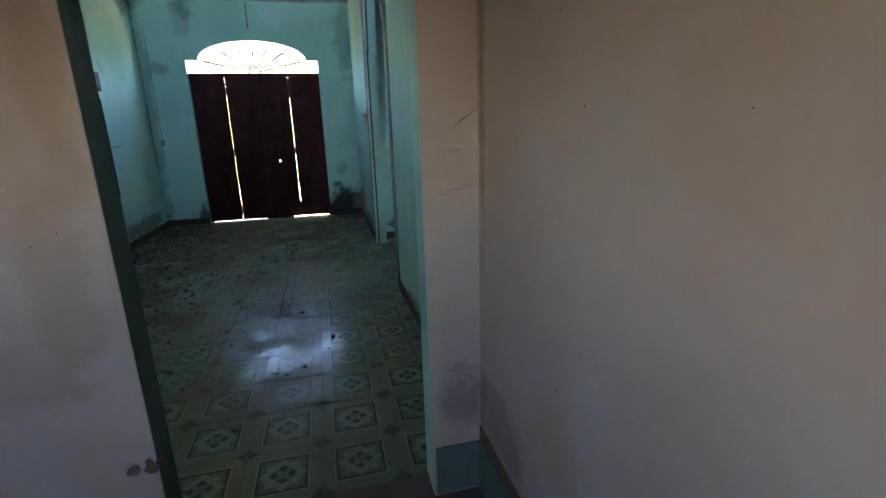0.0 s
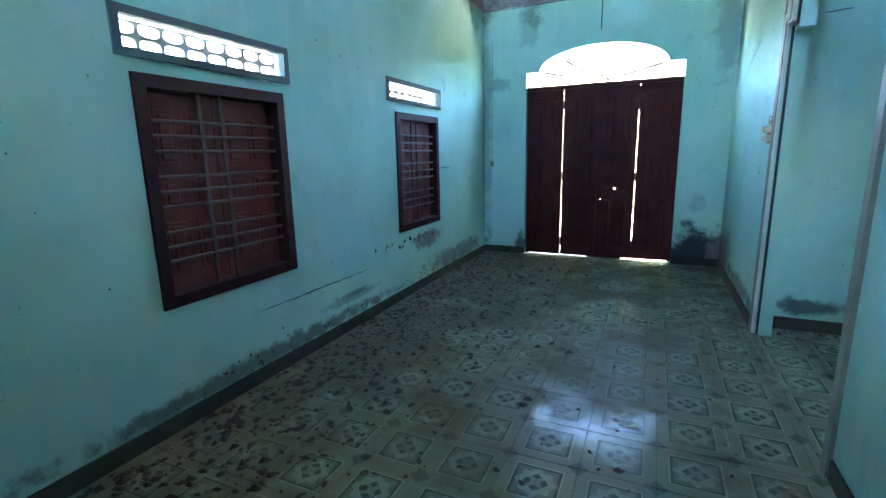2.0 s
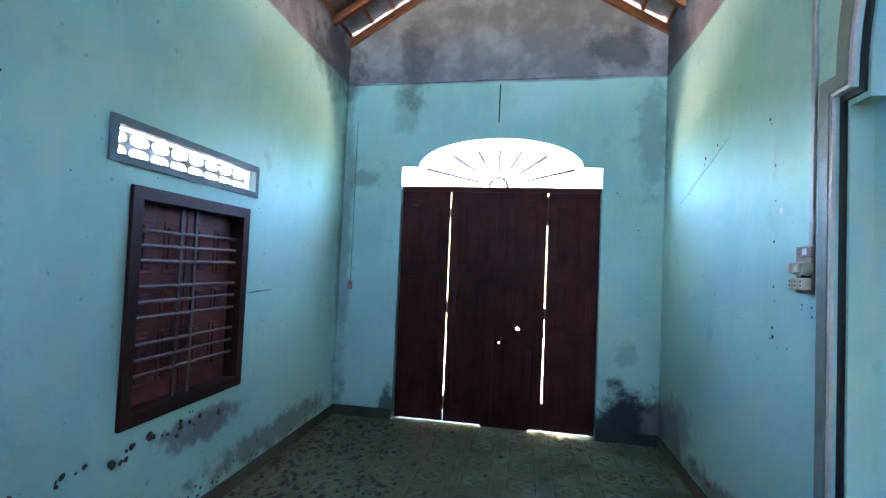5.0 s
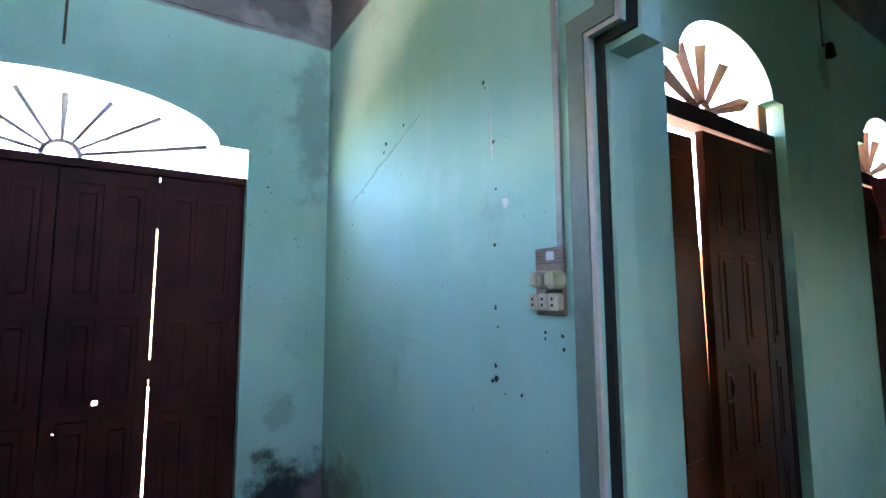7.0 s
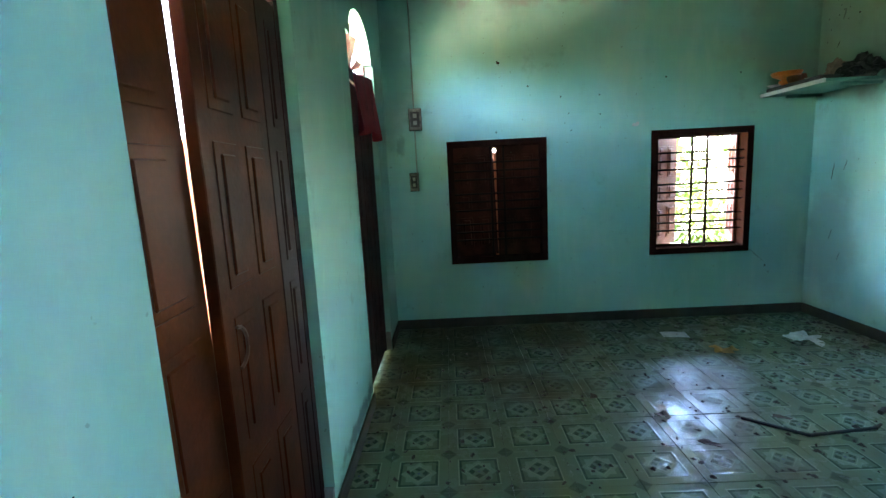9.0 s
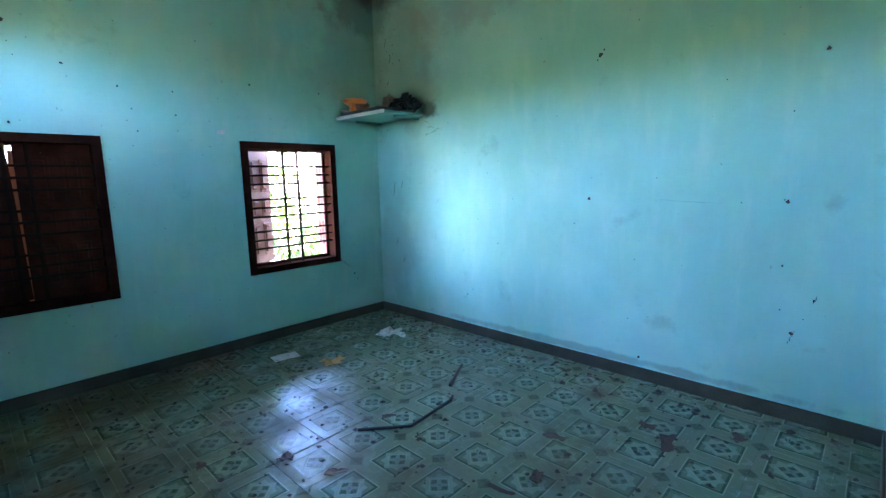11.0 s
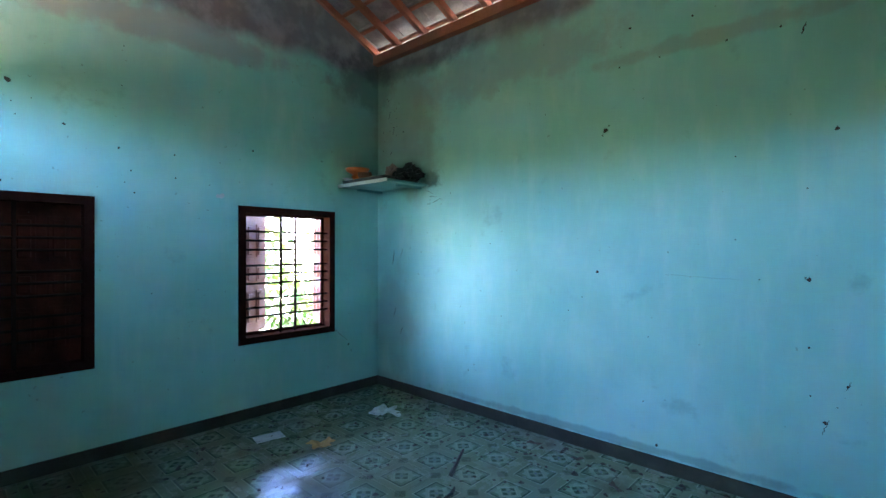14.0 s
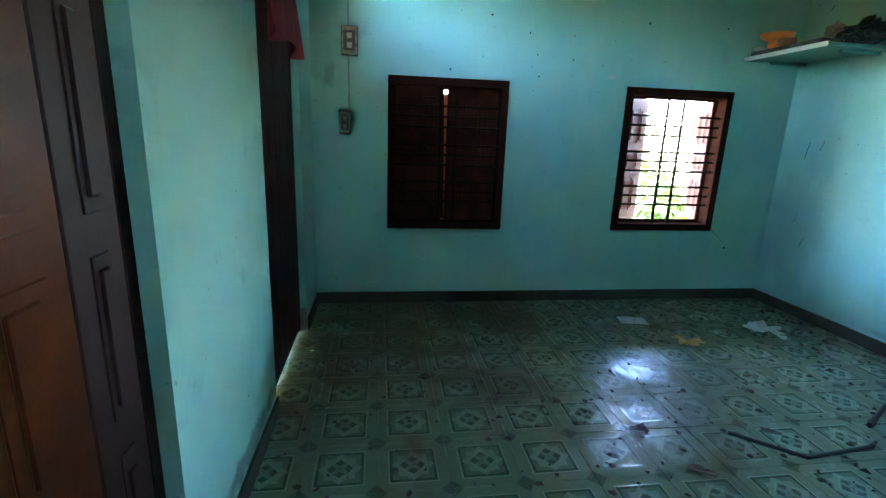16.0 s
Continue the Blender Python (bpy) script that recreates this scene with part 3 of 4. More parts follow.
def sloped_roof(name, p0, along, up, rows, cols, rafter_gap, label):
    """Clay tiles on battens over rafters; p0 is the low corner, along runs on the eave, up goes up the slope."""
    p0, along, up = Vector(p0), Vector(along), Vector(up)
    a, u = along.normalized(), up.normalized()
    nrm = a.cross(u)
    if nrm.z < 0:
        nrm = -nrm
    bm = bmesh.new()
    la, lu = along.length, up.length
    dw, dh = la / cols, lu / rows
    for i in range(cols):
        for j in range(rows):
            q = p0 + a * (i * dw + 0.003) + u * (j * dh) + nrm * (0.015 + random.uniform(0, 0.004))
            vs = []
            for k in (0, 0.022):
                for s, t, w in ((0, 0, 0), (dw - 0.006, 0, 0), (dw - 0.006, dh + 0.05, -0.018), (0, dh + 0.05, -0.018)):
                    vs.append(bm.verts.new(q + a * s + u * t + nrm * (0.02 + w + k)))
            for f in ((0, 1, 2, 3), (4, 5, 6, 7), (0, 1, 5, 4), (1, 2, 6, 5), (2, 3, 7, 6), (3, 0, 4, 7)):
                bm.faces.new([vs[x] for x in f])
    sheet = [bm.verts.new(p0 + a * s + u * t + nrm * 0.07) for s, t in ((-0.2, -0.6), (la + 0.2, -0.6), (la + 0.2, lu + 0.02), (-0.2, lu + 0.02))]
    bm.faces.new(sheet)
    roof = structure(part(name, bm, M_CLAY), label, "roof")
    frame_m = Matrix((( a.x, u.x, nrm.x), (a.y, u.y, nrm.y), (a.z, u.z, nrm.z))).to_4x4()
    frame_m.translation = p0
    n_r = int(la / rafter_gap) + 1
    for i in range(n_r + 1):
        s = min(i * la / n_r, la - 0.03) + 0.02
        o = part("rafter", box(s - 0.025, s + 0.025, -0.1, lu, -0.075, -0.012, 0.004), M_RAFTER, roof)
        o.matrix_basis = frame_m
    for j in range(rows):
        o = part("batten", box(0, la, j * dh, j * dh + 0.03, -0.01, 0.012), M_RAFTER, roof)
        o.matrix_basis = frame_m
    return roof


sloped_roof("ceiling_room_south", (P2, S, PLATE), (E - P2, 0, 0), (0, RIDGE_Y - S, RIDGE_ZR - PLATE), 13, 20, 0.36, "grey clay tiles on red-brown rafters above the room")
sloped_roof("ceiling_room_north", (P2, D, PLATE_D), (E - P2, 0, 0), (0, RIDGE_Y - D, RIDGE_ZR - PLATE_D), 4, 20, 0.36, "grey clay tiles on red-brown rafters above the room")
sloped_roof("ceiling_hall_west", (W, NB, PLATE), (0, N - NB, 0), (RIDGE_X - W, 0, RIDGE_Z - PLATE), 7, 28, 0.42, "grey clay tiles on dark rafters above the hall")
sloped_roof("ceiling_hall_east", (P, NB, PLATE), (0, N - NB, 0), (RIDGE_X - P, 0, RIDGE_Z - PLATE), 7, 28, 0.42, "grey clay tiles on dark rafters above the hall")
tagged(part("wall_plate", box(P2, E, S + 0.0, S + 0.07, PLATE - 0.15, PLATE - 0.06, 0.004), M_RAFTER), "dark red-brown timber plate on top of the wall", "beam", kind="structure")

# skirting
SK = 0.088


def skirting(segments):
    for x0, x1, y0, y1 in segments:
        structure(part("baseboard", box(x0, x1, y0, y1, 0, SK, 0.003), M_STAIN if x0 == 0.335 else M_SKIRT), "dirty grey-green painted skirting band", "baseboard")


skirting([(W, W + 0.012, NB, N), (W + 0.012, -1.365, N - 0.012, N), (0.335, P, N - 0.012, N), (P - 0.012, P, NB, 3.63), (P - 0.012, P, 5.33, N - 0.012),
          (P2, P2 + 0.012, S + 0.012, 3.72), (P2, E, S, S + 0.012), (E - 0.012, E, S + 0.012, D), (P2, 1.42, D - 0.012, D), (2.39, 3.38, D - 0.012, D), (4.35, E - 0.012, D - 0.012, D),
          (W + 0.012, -0.255, NB, NB + 0.012)])


for x0, x1 in ((2.382, 2.39), (4.342, 4.35)):
    structure(part("baseboard", box(x0 - 0.006, x1, D + 0.002, D + 0.044, 0, 0.155, 0.004), M_PIPE), "pale skirting stub inside the door reveal", "baseboard")

# ---- doors and windows ----


def panel_leaf(name, width, height, cols, rows, thick, material, parent, label="", field=0.2, proud=1.0, holes=()):
    """A framed leaf with raised panels, hinged at its origin, running along +x; rows are heights of the panels from below."""
    bored = [rect(u - r, u + r, v - r, v + r) for u, v, r in holes]
    leaf = part(name, slab(rect(0, width, 0, height), bored, along_x(0), thick) if bored else box(0, width, 0, thick, 0, height, 0.003), material, parent, label)
    stile = 0.055
    pw = (width - stile * (cols + 1)) / cols
    z = stile * 1.4
    total = sum(rows)
    free = height - stile * 1.4 * (len(rows) + 1)
    for r in rows:
        h = free * r / total
        for c in range(cols):
            x = stile + c * (pw + stile)
            bm = bmesh.new()
            for side in (-1, 1):
                y0 = -0.0 if side < 0 else thick
                add_box(bm, x, x + pw, min(y0, y0 + side * 0.007 * proud), max(y0, y0 + side * 0.007 * proud), z, z + h, 0.003)
                add_box(bm, x + pw * field, x + pw * (1 - field), min(y0 + side * 0.003, y0 + side * 0.018 * proud), max(y0 + side * 0.003, y0 + side * 0.018 * proud), z + h * 0.08, z + h * 0.92, 0.008)
            part("panel", bm, material, leaf)
        z += h + stile * 1.4
    return leaf


def fan(parent, cx, cz, y, r_in, tips, material, thick=0.02, hub_w=0.016, sides=6):
    bm = bmesh.new()
    seg = 16
    prev = None
    for i in range(seg + 1):
        a = math.pi * i / seg
        p = (cx + r_in * math.cos(a), y, cz + r_in * math.sin(a))
        if prev:
            add_rod(bm, prev, p, hub_w, n=6)
        prev = p
    part("hub", bm, material, parent)
    for dx, dz in tips:
        d = Vector((dx, 0, dz))
        q = Vector((cx, y, cz)) + d
        part("spoke", rod(Vector((cx, y, cz)) + d.normalized() * r_in, q, thick * 0.45, thick * 0.95, sides), material, parent)


door_1 = thing("door_1", "closed dark red-brown four-leaf wooden door under a sunray fanlight", "door", kind="structure")
cuts = [-1.355, -0.925, -0.512, -0.093, 0.325]
for i in range(4):
    a, b = cuts[i], cuts[i + 1]
    leaf = panel_leaf("leaf", b - a - 0.007, 1.985, 2, (0.9, 0.55, 0.8), 0.035, M_DOOR, door_1, "", 0.2, 1.1, [(0.196, 0.825, 0.012), (0.045, 0.700, 0.005)] if i == 2 else [])
    leaf.location = (a + 0.0035, N + 0.05, 0.016)
part("transom", box(-1.365, 0.335, N + 0.03, N + 0.10, 2.0, 2.045, 0.003), M_DOOR, door_1)
for x, z, h in ((-0.925, 1.82, 0.09), (-0.925, 0.99, 0.1), (-0.925, 0.17, 0.12), (-0.093, 1.85, 0.26), (-0.093, 0.98, 0.1), (-0.093, 0.12, 0.22), (-0.512, 1.0, 2.0)):
    part("cover_strip", box(x - 0.02, x + 0.02, N + 0.086, N + 0.1, z - h / 2, z + h / 2), M_DOOR, door_1)
for xa, xb in ((-1.365, -1.33), (0.30, 0.335)):
    part("frame_post", box(xa, xb, N + 0.087, N + 0.118, 0, 2.0), M_DOOR, door_1)
part("threshold", box(-0.60, -0.20, N + 0.05, N + 0.11, 0.002, 0.03, 0.004), M_DOOR, door_1)
fan(door_1, -0.515, 2.05, N + 0.06, 0.075, ((-0.64, 0.15), (-0.41, 0.27), (-0.19, 0.31), (0, 0.32), (0.19, 0.31), (0.41, 0.27), (0.64, 0.15)), M_PIPE, 0.020, 0.014)


def double_door(name, u0, u1, y, leaves, label):
    d = thing(name, label, "door", kind="structure")
    part("frame", slab([(u0, 0), (u0, 2.115), (u1, 2.115), (u1, 0), (u1 - 0.04, 0), (u1 - 0.04, 2.04), (u0 + 0.04, 2.04), (u0 + 0.04, 0)], [], along_x(y), 0.07), M_FRAME, d)
    part("block", box(u1 - 0.12, u1 - 0.04, y + 0.01, y + 0.05, 2.117, 2.255, 0.004), M_WOOD_LIT, d, "short pale wooden block")
    for a, b, cols, lean, back in leaves:
        # door_2's third leaf gets dark frame wood, so its shade is in the colour
        leaf = panel_leaf("leaf", b - a, 2.005 - back, cols, (0.8, 0.5, 0.55, 0.5), 0.035, M_DOOR2 if a < 2.1 else M_FRAME if a < 3 else M_DOOR, d, "", 0.2, 0.7 if a < 3 else 0.3)
        leaf.matrix_basis = pose(a, y + 0.002 + (0.036 if lean else 0), 0.02, 0, lean, 0)
    # spokes carry their sunlit tone in the material colour
    fan(d, (u0 + u1) / 2 - 0.10, 2.115, y + 0.03, 0.05, ((-0.30, 0.12), (-0.17, 0.25), (0, 0.29), (0.19, 0.25), (0.35, 0.12)), M_WOOD_LIT, 0.034, 0.014, 4)
    return d


d2 = double_door("door_2", 1.42, 2.39, D + 0.045, ((1.474, 1.777, 1, -1.4, 0.03), (1.745, 2.175, 2, 0, 0), (2.18, 2.348, 1, 0, 0)), "varnished brown folding door slightly ajar under a wooden sunray fanlight")
h = bmesh.new()
for i in range(7):
    a0, a1 = math.pi * (i / 7 - 0.5), math.pi * ((i + 1) / 7 - 0.5)
    add_rod(h, (1.77 + 0.05 * math.cos(a0), D + 0.025, 1.0 + 0.055 * math.sin(a0)), (1.77 + 0.05 * math.cos(a1), D + 0.025, 1.0 + 0.055 * math.sin(a1)), 0.005, n=6)
part("door_handle", h, M_BAR, d2, "bent dark iron handle")
d3 = double_door("door_3", 3.38, 4.35, D + 0.045, ((3.422, 3.86, 2, 0, 0), (3.868, 4.308, 2, 0, 0)), "dark brown double door under an arched fanlight")


def barred_window(name, spec, x, side, label, shutters, frame_m, bar_m, shutter_m, mullions, bars, lean=0.0):
    """Frame, vertical and horizontal bars and two shutters. side: +1 when outdoors lies towards +x."""
    y0, y1, z0, z1 = spec
    w = thing(name, label, "window", kind="structure")
    f = 0.055
    xa, xb = x - side * 0.018, x + side * 0.092
    part("window_frame", slab(rect(y0, y1, z0, z1), [rect(y0 + f, y1 - f, z0 + f, z1 - f)], along_y(min(xa, xb)), abs(xb - xa)), frame_m, w)
    xc, xd = x + side * 0.093, x + side * 0.112
    part("rebate", slab(rect(y0 + 0.01, y1 - 0.01, z0 + 0.01, z1 - 0.01), [rect(y0 + f + 0.014, y1 - f - 0.014, z0 + f + 0.024, z1 - f - 0.018)], along_y(min(xc, xd)), 0.019), frame_m, w)
    if shutters[0] == 0:
        ym = (y0 + y1) / 2
        z_top = z1 - f if side < 0 else 1.615
        # on the east side the strip's reddish colour stands in for a lit shutter edge
        part("cover_strip", box(min(xc, xd) - 0.001, max(xc, xd) - 0.002, ym - (0.022 if side < 0 else 0.034), ym + 0.022, z0 + f, z_top), shutter_m if side < 0 else M_EDGE_GLOW, w)
    xm = x + side * 0.03
    for y in mullions:
        part("mullion", box(xm - 0.008, xm + 0.008, y - 0.010, y + 0.010, z0 + f, z1 - f, 0.002), bar_m, w)
    for z in bars:
        part("bar", rod((xm, y0 + f, z), (xm, y1 - f, z), 0.0085), bar_m, w)
    wl_, hh = (y1 - y0 - 2 * f) / 2 - 0.003, z1 - z0 - 2 * f - 0.008
    xs = x + (0.090 if side > 0 else -0.062)
    for k, ang in enumerate(shutters):
        leaf = panel_leaf("shutter", wl_, hh, 2, (1, 0.45, 1), 0.028, shutter_m, w, "", 0.2, 0.8)
        if k == 0:
            base = pose(xs, y0 + f + 0.002, z0 + f + 0.004, 0, 0, 90) if side > 0 else pose(xs, y0 + f + 0.002, z0 + f + 0.004, 0, 0, 90)
            leaf.matrix_basis = base @ pose(0, 0, 0, 0, 0, -ang * side)
        else:
            leaf.matrix_basis = pose(xs, y1 - f - 0.002, z0 + f + 0.004, 0, 0, -90) @ pose(0, -0.028, 0, 0, 0, ang * side) @ pose(0, 0, 0, 0, lean, 0)
    return w


ZB = (1.45, 1.383, 1.315, 1.20, 1.132, 1.063, 0.945, 0.876, 0.808)
ZE = (1.52, 1.445, 1.37, 1.24, 1.168, 1.09, 0.964, 0.89, 0.818)
barred_window("window_1", W1, W, -1, "closed dark brown shuttered window with iron bars", (0, 0), M_FRAME, M_BAR, M_SHUT, (3.215, 3.34), ZB)
barred_window("window_2", W2, W, -1, "closed dark brown shuttered window with iron bars near the door", (0, 0), M_FRAME, M_BAR, M_SHUT, (5.40, 5.50), ZB)
# east windows use the copies with shade or sunlight in their colour
barred_window("window_3", E1, E, 1, "dark shuttered window with a light gap between its leaves", (0, 0), M_FRAME_SHADED, M_BAR_SHADED, M_SHUT_SHADED, (4.385, 4.50), ZE, -1.6)
barred_window("window_4", E2, E, 1, "open barred window with shutters in a sunlit tone, garden behind", (112, 36), M_FRAME_SHADED, M_BAR_SHADED, M_SHUT3, (2.56, 2.695), ZE)


def vent(name, spec, label):
    y0, y1, z0, z1 = spec
    v = thing(name, label, "vent", kind="structure")
    f = 0.035
    part("frame", slab(rect(y0, y1, z0, z1), [rect(y0 + f, y1 - f, z0 + f, z1 - f)], along_y(W - 0.03), 0.045), M_VFRAME, v)
    holes = []
    cols = 8
    cw, ch = (y1 - y0 - 2 * f) / cols, (z1 - z0 - 2 * f) / 2
    for i in range(cols):
        for j in range(2):
            cy, cz = y0 + f + cw * (i + 0.5), z0 + f + ch * (j + 0.5)
            holes.append([(cy + cw * 0.43 * math.copysign(abs(math.cos(t)) ** 0.7, math.cos(t)), cz + ch * 0.40 * math.copysign(abs(math.sin(t)) ** 0.7, math.sin(t))) for t in [2 * math.pi * k / 14 for k in range(14)]])
    part("grille", slab(rect(y0 + f, y1 - f, z0 + f, z1 - f), holes, along_y(W - 0.09), 0.03), M_BREEZE, v)
    return v


vent("vent_1", V1, "pierced concrete vent in a dull green frame")
vent("vent_2", V2, "pierced concrete vent in a dull green frame near the door")

# ---- fittings ----


def trunking(name, points, width, proud, wall, at, material, label):
    """A flat or round conduit on a wall; points are (u, z)."""
    c = thing(name, label, "conduit", kind="structure")
    for (u0, z0), (u1, z1) in zip(points, points[1:]):
        a0, a1, b0, b1 = min(u0, u1) - width / 2, max(u0, u1) + width / 2, min(z0, z1) - width / 2, max(z0, z1) + width / 2
        if wall == "x":
            bm = box(min(at, at + proud), max(at, at + proud), a0, a1, b0, b1, 0.002)
        else:
            bm = box(a0, a1, min(at, at + proud), max(at, at + proud), b0, b1, 0.002)
        part("run", bm, material, c)
    return c


trunking("conduit", [(5.378, 1.50), (5.378, 3.35)], 0.022, -0.012, "x", P, M_PIPE, "pale plastic trunking running up from the socket board")
trunking("conduit", [(3.655, 0.03), (3.655, 3.2)], 0.016, -0.016, "x", P - 0.0, M_PIPE, "grey pipe standing beside the archway")
trunking("conduit", [(5.168, 1.44), (5.168, 2.92)], 0.010, -0.006, "x", E, M_PIPE, "thin pale cable casing above the light switch")
trunking("conduit", [(5.168, 2.93), (5.42, 2.93)], 0.010, -0.006, "x", E, M_SKIRT, "thin cable casing turning to the corner")
trunking("conduit", [(-1.795, 1.19), (-1.795, 2.62)], 0.007, -0.005, "y", N, M_JAMB, "thin painted cable above the small switch")
trunking("conduit", [(-0.53, 2.60), (-0.53, 2.92)], 0.012, -0.005, "y", N, M_SKIRT, "short painted cable casing above the fanlight")

board = thing("socket_board", "worn wooden board with fuse holders and triple socket by archway", "socket", (P, 5.408, 1.393))
part("backboard", box(-0.014, 0.0, -0.042, 0.062, -0.090, 0.094, 0.003), M_BOARD, board)
part("fuse_label", box(-0.016, -0.0142, -0.012, 0.016, 0.060, 0.084), M_PAPER, board)
for y in (0.030, -0.026):
    f = part("fuse_holder", rod((-0.014, y, 0.006), (-0.045, y, 0.006), 0.027, 0.023, 20), M_PLASTIC, board)
    part("fuse_plug", box(-0.058, -0.044, y - 0.012, y + 0.012, -0.012, 0.026, 0.004), M_PLASTIC, f, "cream plastic fuse plug")
for k in range(3):
    y = 0.044 - k * 0.036
    sock = part("socket", box(-0.044, -0.013, y - 0.0168, y + 0.0168, -0.076, -0.030, 0.005), M_PLASTIC, board)
    for z in (-0.045, -0.061):
        part("pin_hole", rod((-0.0452, y, z), (-0.0430, y, z), 0.0042, 0.0042, 10), M_BLACK, sock)
dots = bmesh.new()
for i in range(11):
    for j in range(4):
        if j in (1, 2) and 1 < i < 8:
            continue
        add_rod(dots, (-0.0152, -0.034 + i * 0.0087, 0.052 + j * 0.0105), (-0.0140, -0.034 + i * 0.0087, 0.052 + j * 0.0105), 0.0017, n=6)
part("perforation", dots, M_BLACK, board)
# thin black strip between the fuse holders and the sockets
part("dark_strip", box(-0.0150, -0.0140, -0.038, 0.02, -0.030, -0.020, 0.0), M_BLACK, board)
part("wire", rod((-0.02, -0.01, -0.02), (-0.03, 0.02, -0.034), 0.0022), M_BLACK, board)


def switch_box(name, label, at, facing, w, h, deep):
    """A small wall box; facing gives the turn that points its front away from the wall."""
    b = thing(name, label, "switch", at, facing)
    part("backing", box(-w * 0.54, w * 0.56, -deep * 0.45, 0, -h * 0.54, h * 0.53, 0.002), M_GRIME, b, "dark grimy wooden backing")
    part("body", box(-w / 2, w / 2, -deep, 0, -h / 2, h / 2, 0.004), M_OLDPLASTIC, b)
    part("plate", box(-w * 0.38, w * 0.38, -deep - 0.002, -deep, -h * 0.36, h * 0.36, 0.001), M_GRIME, b)
    # black strip directly below the body
    part("base_strip", box(-w * 0.46, w * 0.5, -deep * 0.6, 0, -h / 2 - 0.006, -h / 2, 0.0), M_BLACK, b, "dark strip along the lower edge")
    for z in (-h * 0.17, h * 0.17):
        part("rocker", box(-w * 0.16, w * 0.16, -deep - 0.005, -deep - 0.001, z - h * 0.1, z + h * 0.1, 0.002), M_PLASTIC, b)
    return b


switch_box("light_switch", "grimy cream light switch on the turquoise wall near the dark window", (E, 5.160, 1.922), -90, 0.105, 0.18, 0.026)
switch_box("wall_socket", "grimy cream socket below the light switch", (E, 5.198, 1.376), -90, 0.075, 0.155, 0.026)
switch_box("light_switch", "small dirty switch beside the wide door", (-1.795, N, 1.15), 0, 0.036, 0.065, 0.018)

lamp = thing("lamp_holder", "black bulbless lamp holder with a short cable above the door", "lamp", (2.95, D, 2.68))
part("socket", rod((0, -0.035, -0.035), (0, -0.035, 0.03), 0.024, 0.019, 14), M_BLACK, lamp)
part("collar", rod((0, -0.035, 0.03), (0, -0.035, 0.045), 0.012, 0.012, 10), M_BLACK, lamp)
part("arm", rod((0, 0.0, 0.045), (0, -0.037, 0.045), 0.005), M_BLACK, lamp)
part("cable", rod((0, -0.004, 0.045), (0.0, -0.004, 0.34), 0.003), M_SKIRT, lamp)

shelf = thing("corner_shelf", "turquoise painted corner shelf with a white front edge", "shelf", (4.86, 1.65, 1.955))
part("board", box(-0.70, 0, 0, 0.475, 0, 0.022, 0.002), M_JAMB_LIGHT, shelf)
part("edging", box(-0.70, 0, 0.475, 0.487, -0.004, 0.026, 0.002), M_WHITE, shelf, "white painted edging strip")
for x in (-0.06, -0.62):
    part("bracket", box(x - 0.012, x + 0.012, 0, 0.30, -0.022, 0, 0.002), M_JAMB_LIGHT, shelf)
part("riser", box(-0.60, -0.004, 0.02, 0.44, 0.026, 0.066, 0.004), M_SOOTY, shelf, "sooty dark grey raised board")
ST = 2.022


def turned(name, profile, material, label, category, at, n=20):
    """A round thing from (radius, height) pairs."""
    t = thing(name, label, category, at)
    bm = bmesh.new()
    rings = []
    for r, z in profile:
        rings.append([bm.verts.new((r * math.cos(2 * math.pi * k / n), r * math.sin(2 * math.pi * k / n), z)) for k in range(n)])
    for a, b in zip(rings, rings[1:]):
        for k in range(n):
            bm.faces.new((a[k], a[(k + 1) % n], b[(k + 1) % n], b[k]))
    bm.faces.new(rings[0])
    bm.faces.new(rings[-1])
    part("body", bm, material, t)
    return t


turned("bowl", [(0.035, 0), (0.04, 0.01), (0.10, 0.04), (0.112, 0.066), (0.10, 0.066), (0.035, 0.018)], M_ORANGE, "orange plastic bowl on the corner shelf", "bowl", (4.70, 2.03, ST + 0.038))
turned("bowl", [(0.03, 0), (0.05, 0.02), (0.055, 0.036), (0.048, 0.036), (0.02, 0.01)], M_ORANGE, "small orange bowl under another one on the shelf", "bowl", (4.70, 2.03, ST))
turned("incense_pot", [(0.035, 0), (0.048, 0.03), (0.05, 0.055), (0.042, 0.055), (0.035, 0.02)], M_POT, "brown clay incense pot on the corner shelf", "pot", (4.60, 2.04, ST))
turned("incense_pot", [(0.025, 0), (0.034, 0.02), (0.036, 0.05), (0.03, 0.085), (0.02, 0.09), (0.018, 0.03)], M_POT, "tall brown clay pot on the corner shelf", "pot", (4.70, 1.90, ST))
turned("saucer", [(0.02, 0), (0.045, 0.012), (0.047, 0.018), (0.03, 0.012)], M_WHITE, "white saucer on the corner shelf", "saucer", (4.78, 2.08, ST))
turned("saucer", [(0.02, 0), (0.045, 0.012), (0.047, 0.018), (0.03, 0.012)], M_PLASTIC, "cream saucer on the corner shelf", "saucer", (4.49, 1.98, ST))
turned("cup", [(0.018, 0), (0.028, 0.012), (0.03, 0.06), (0.026, 0.06), (0.015, 0.01)], M_PIPE, "dusty grey cup on the corner shelf", "cup", (4.42, 1.80, ST))


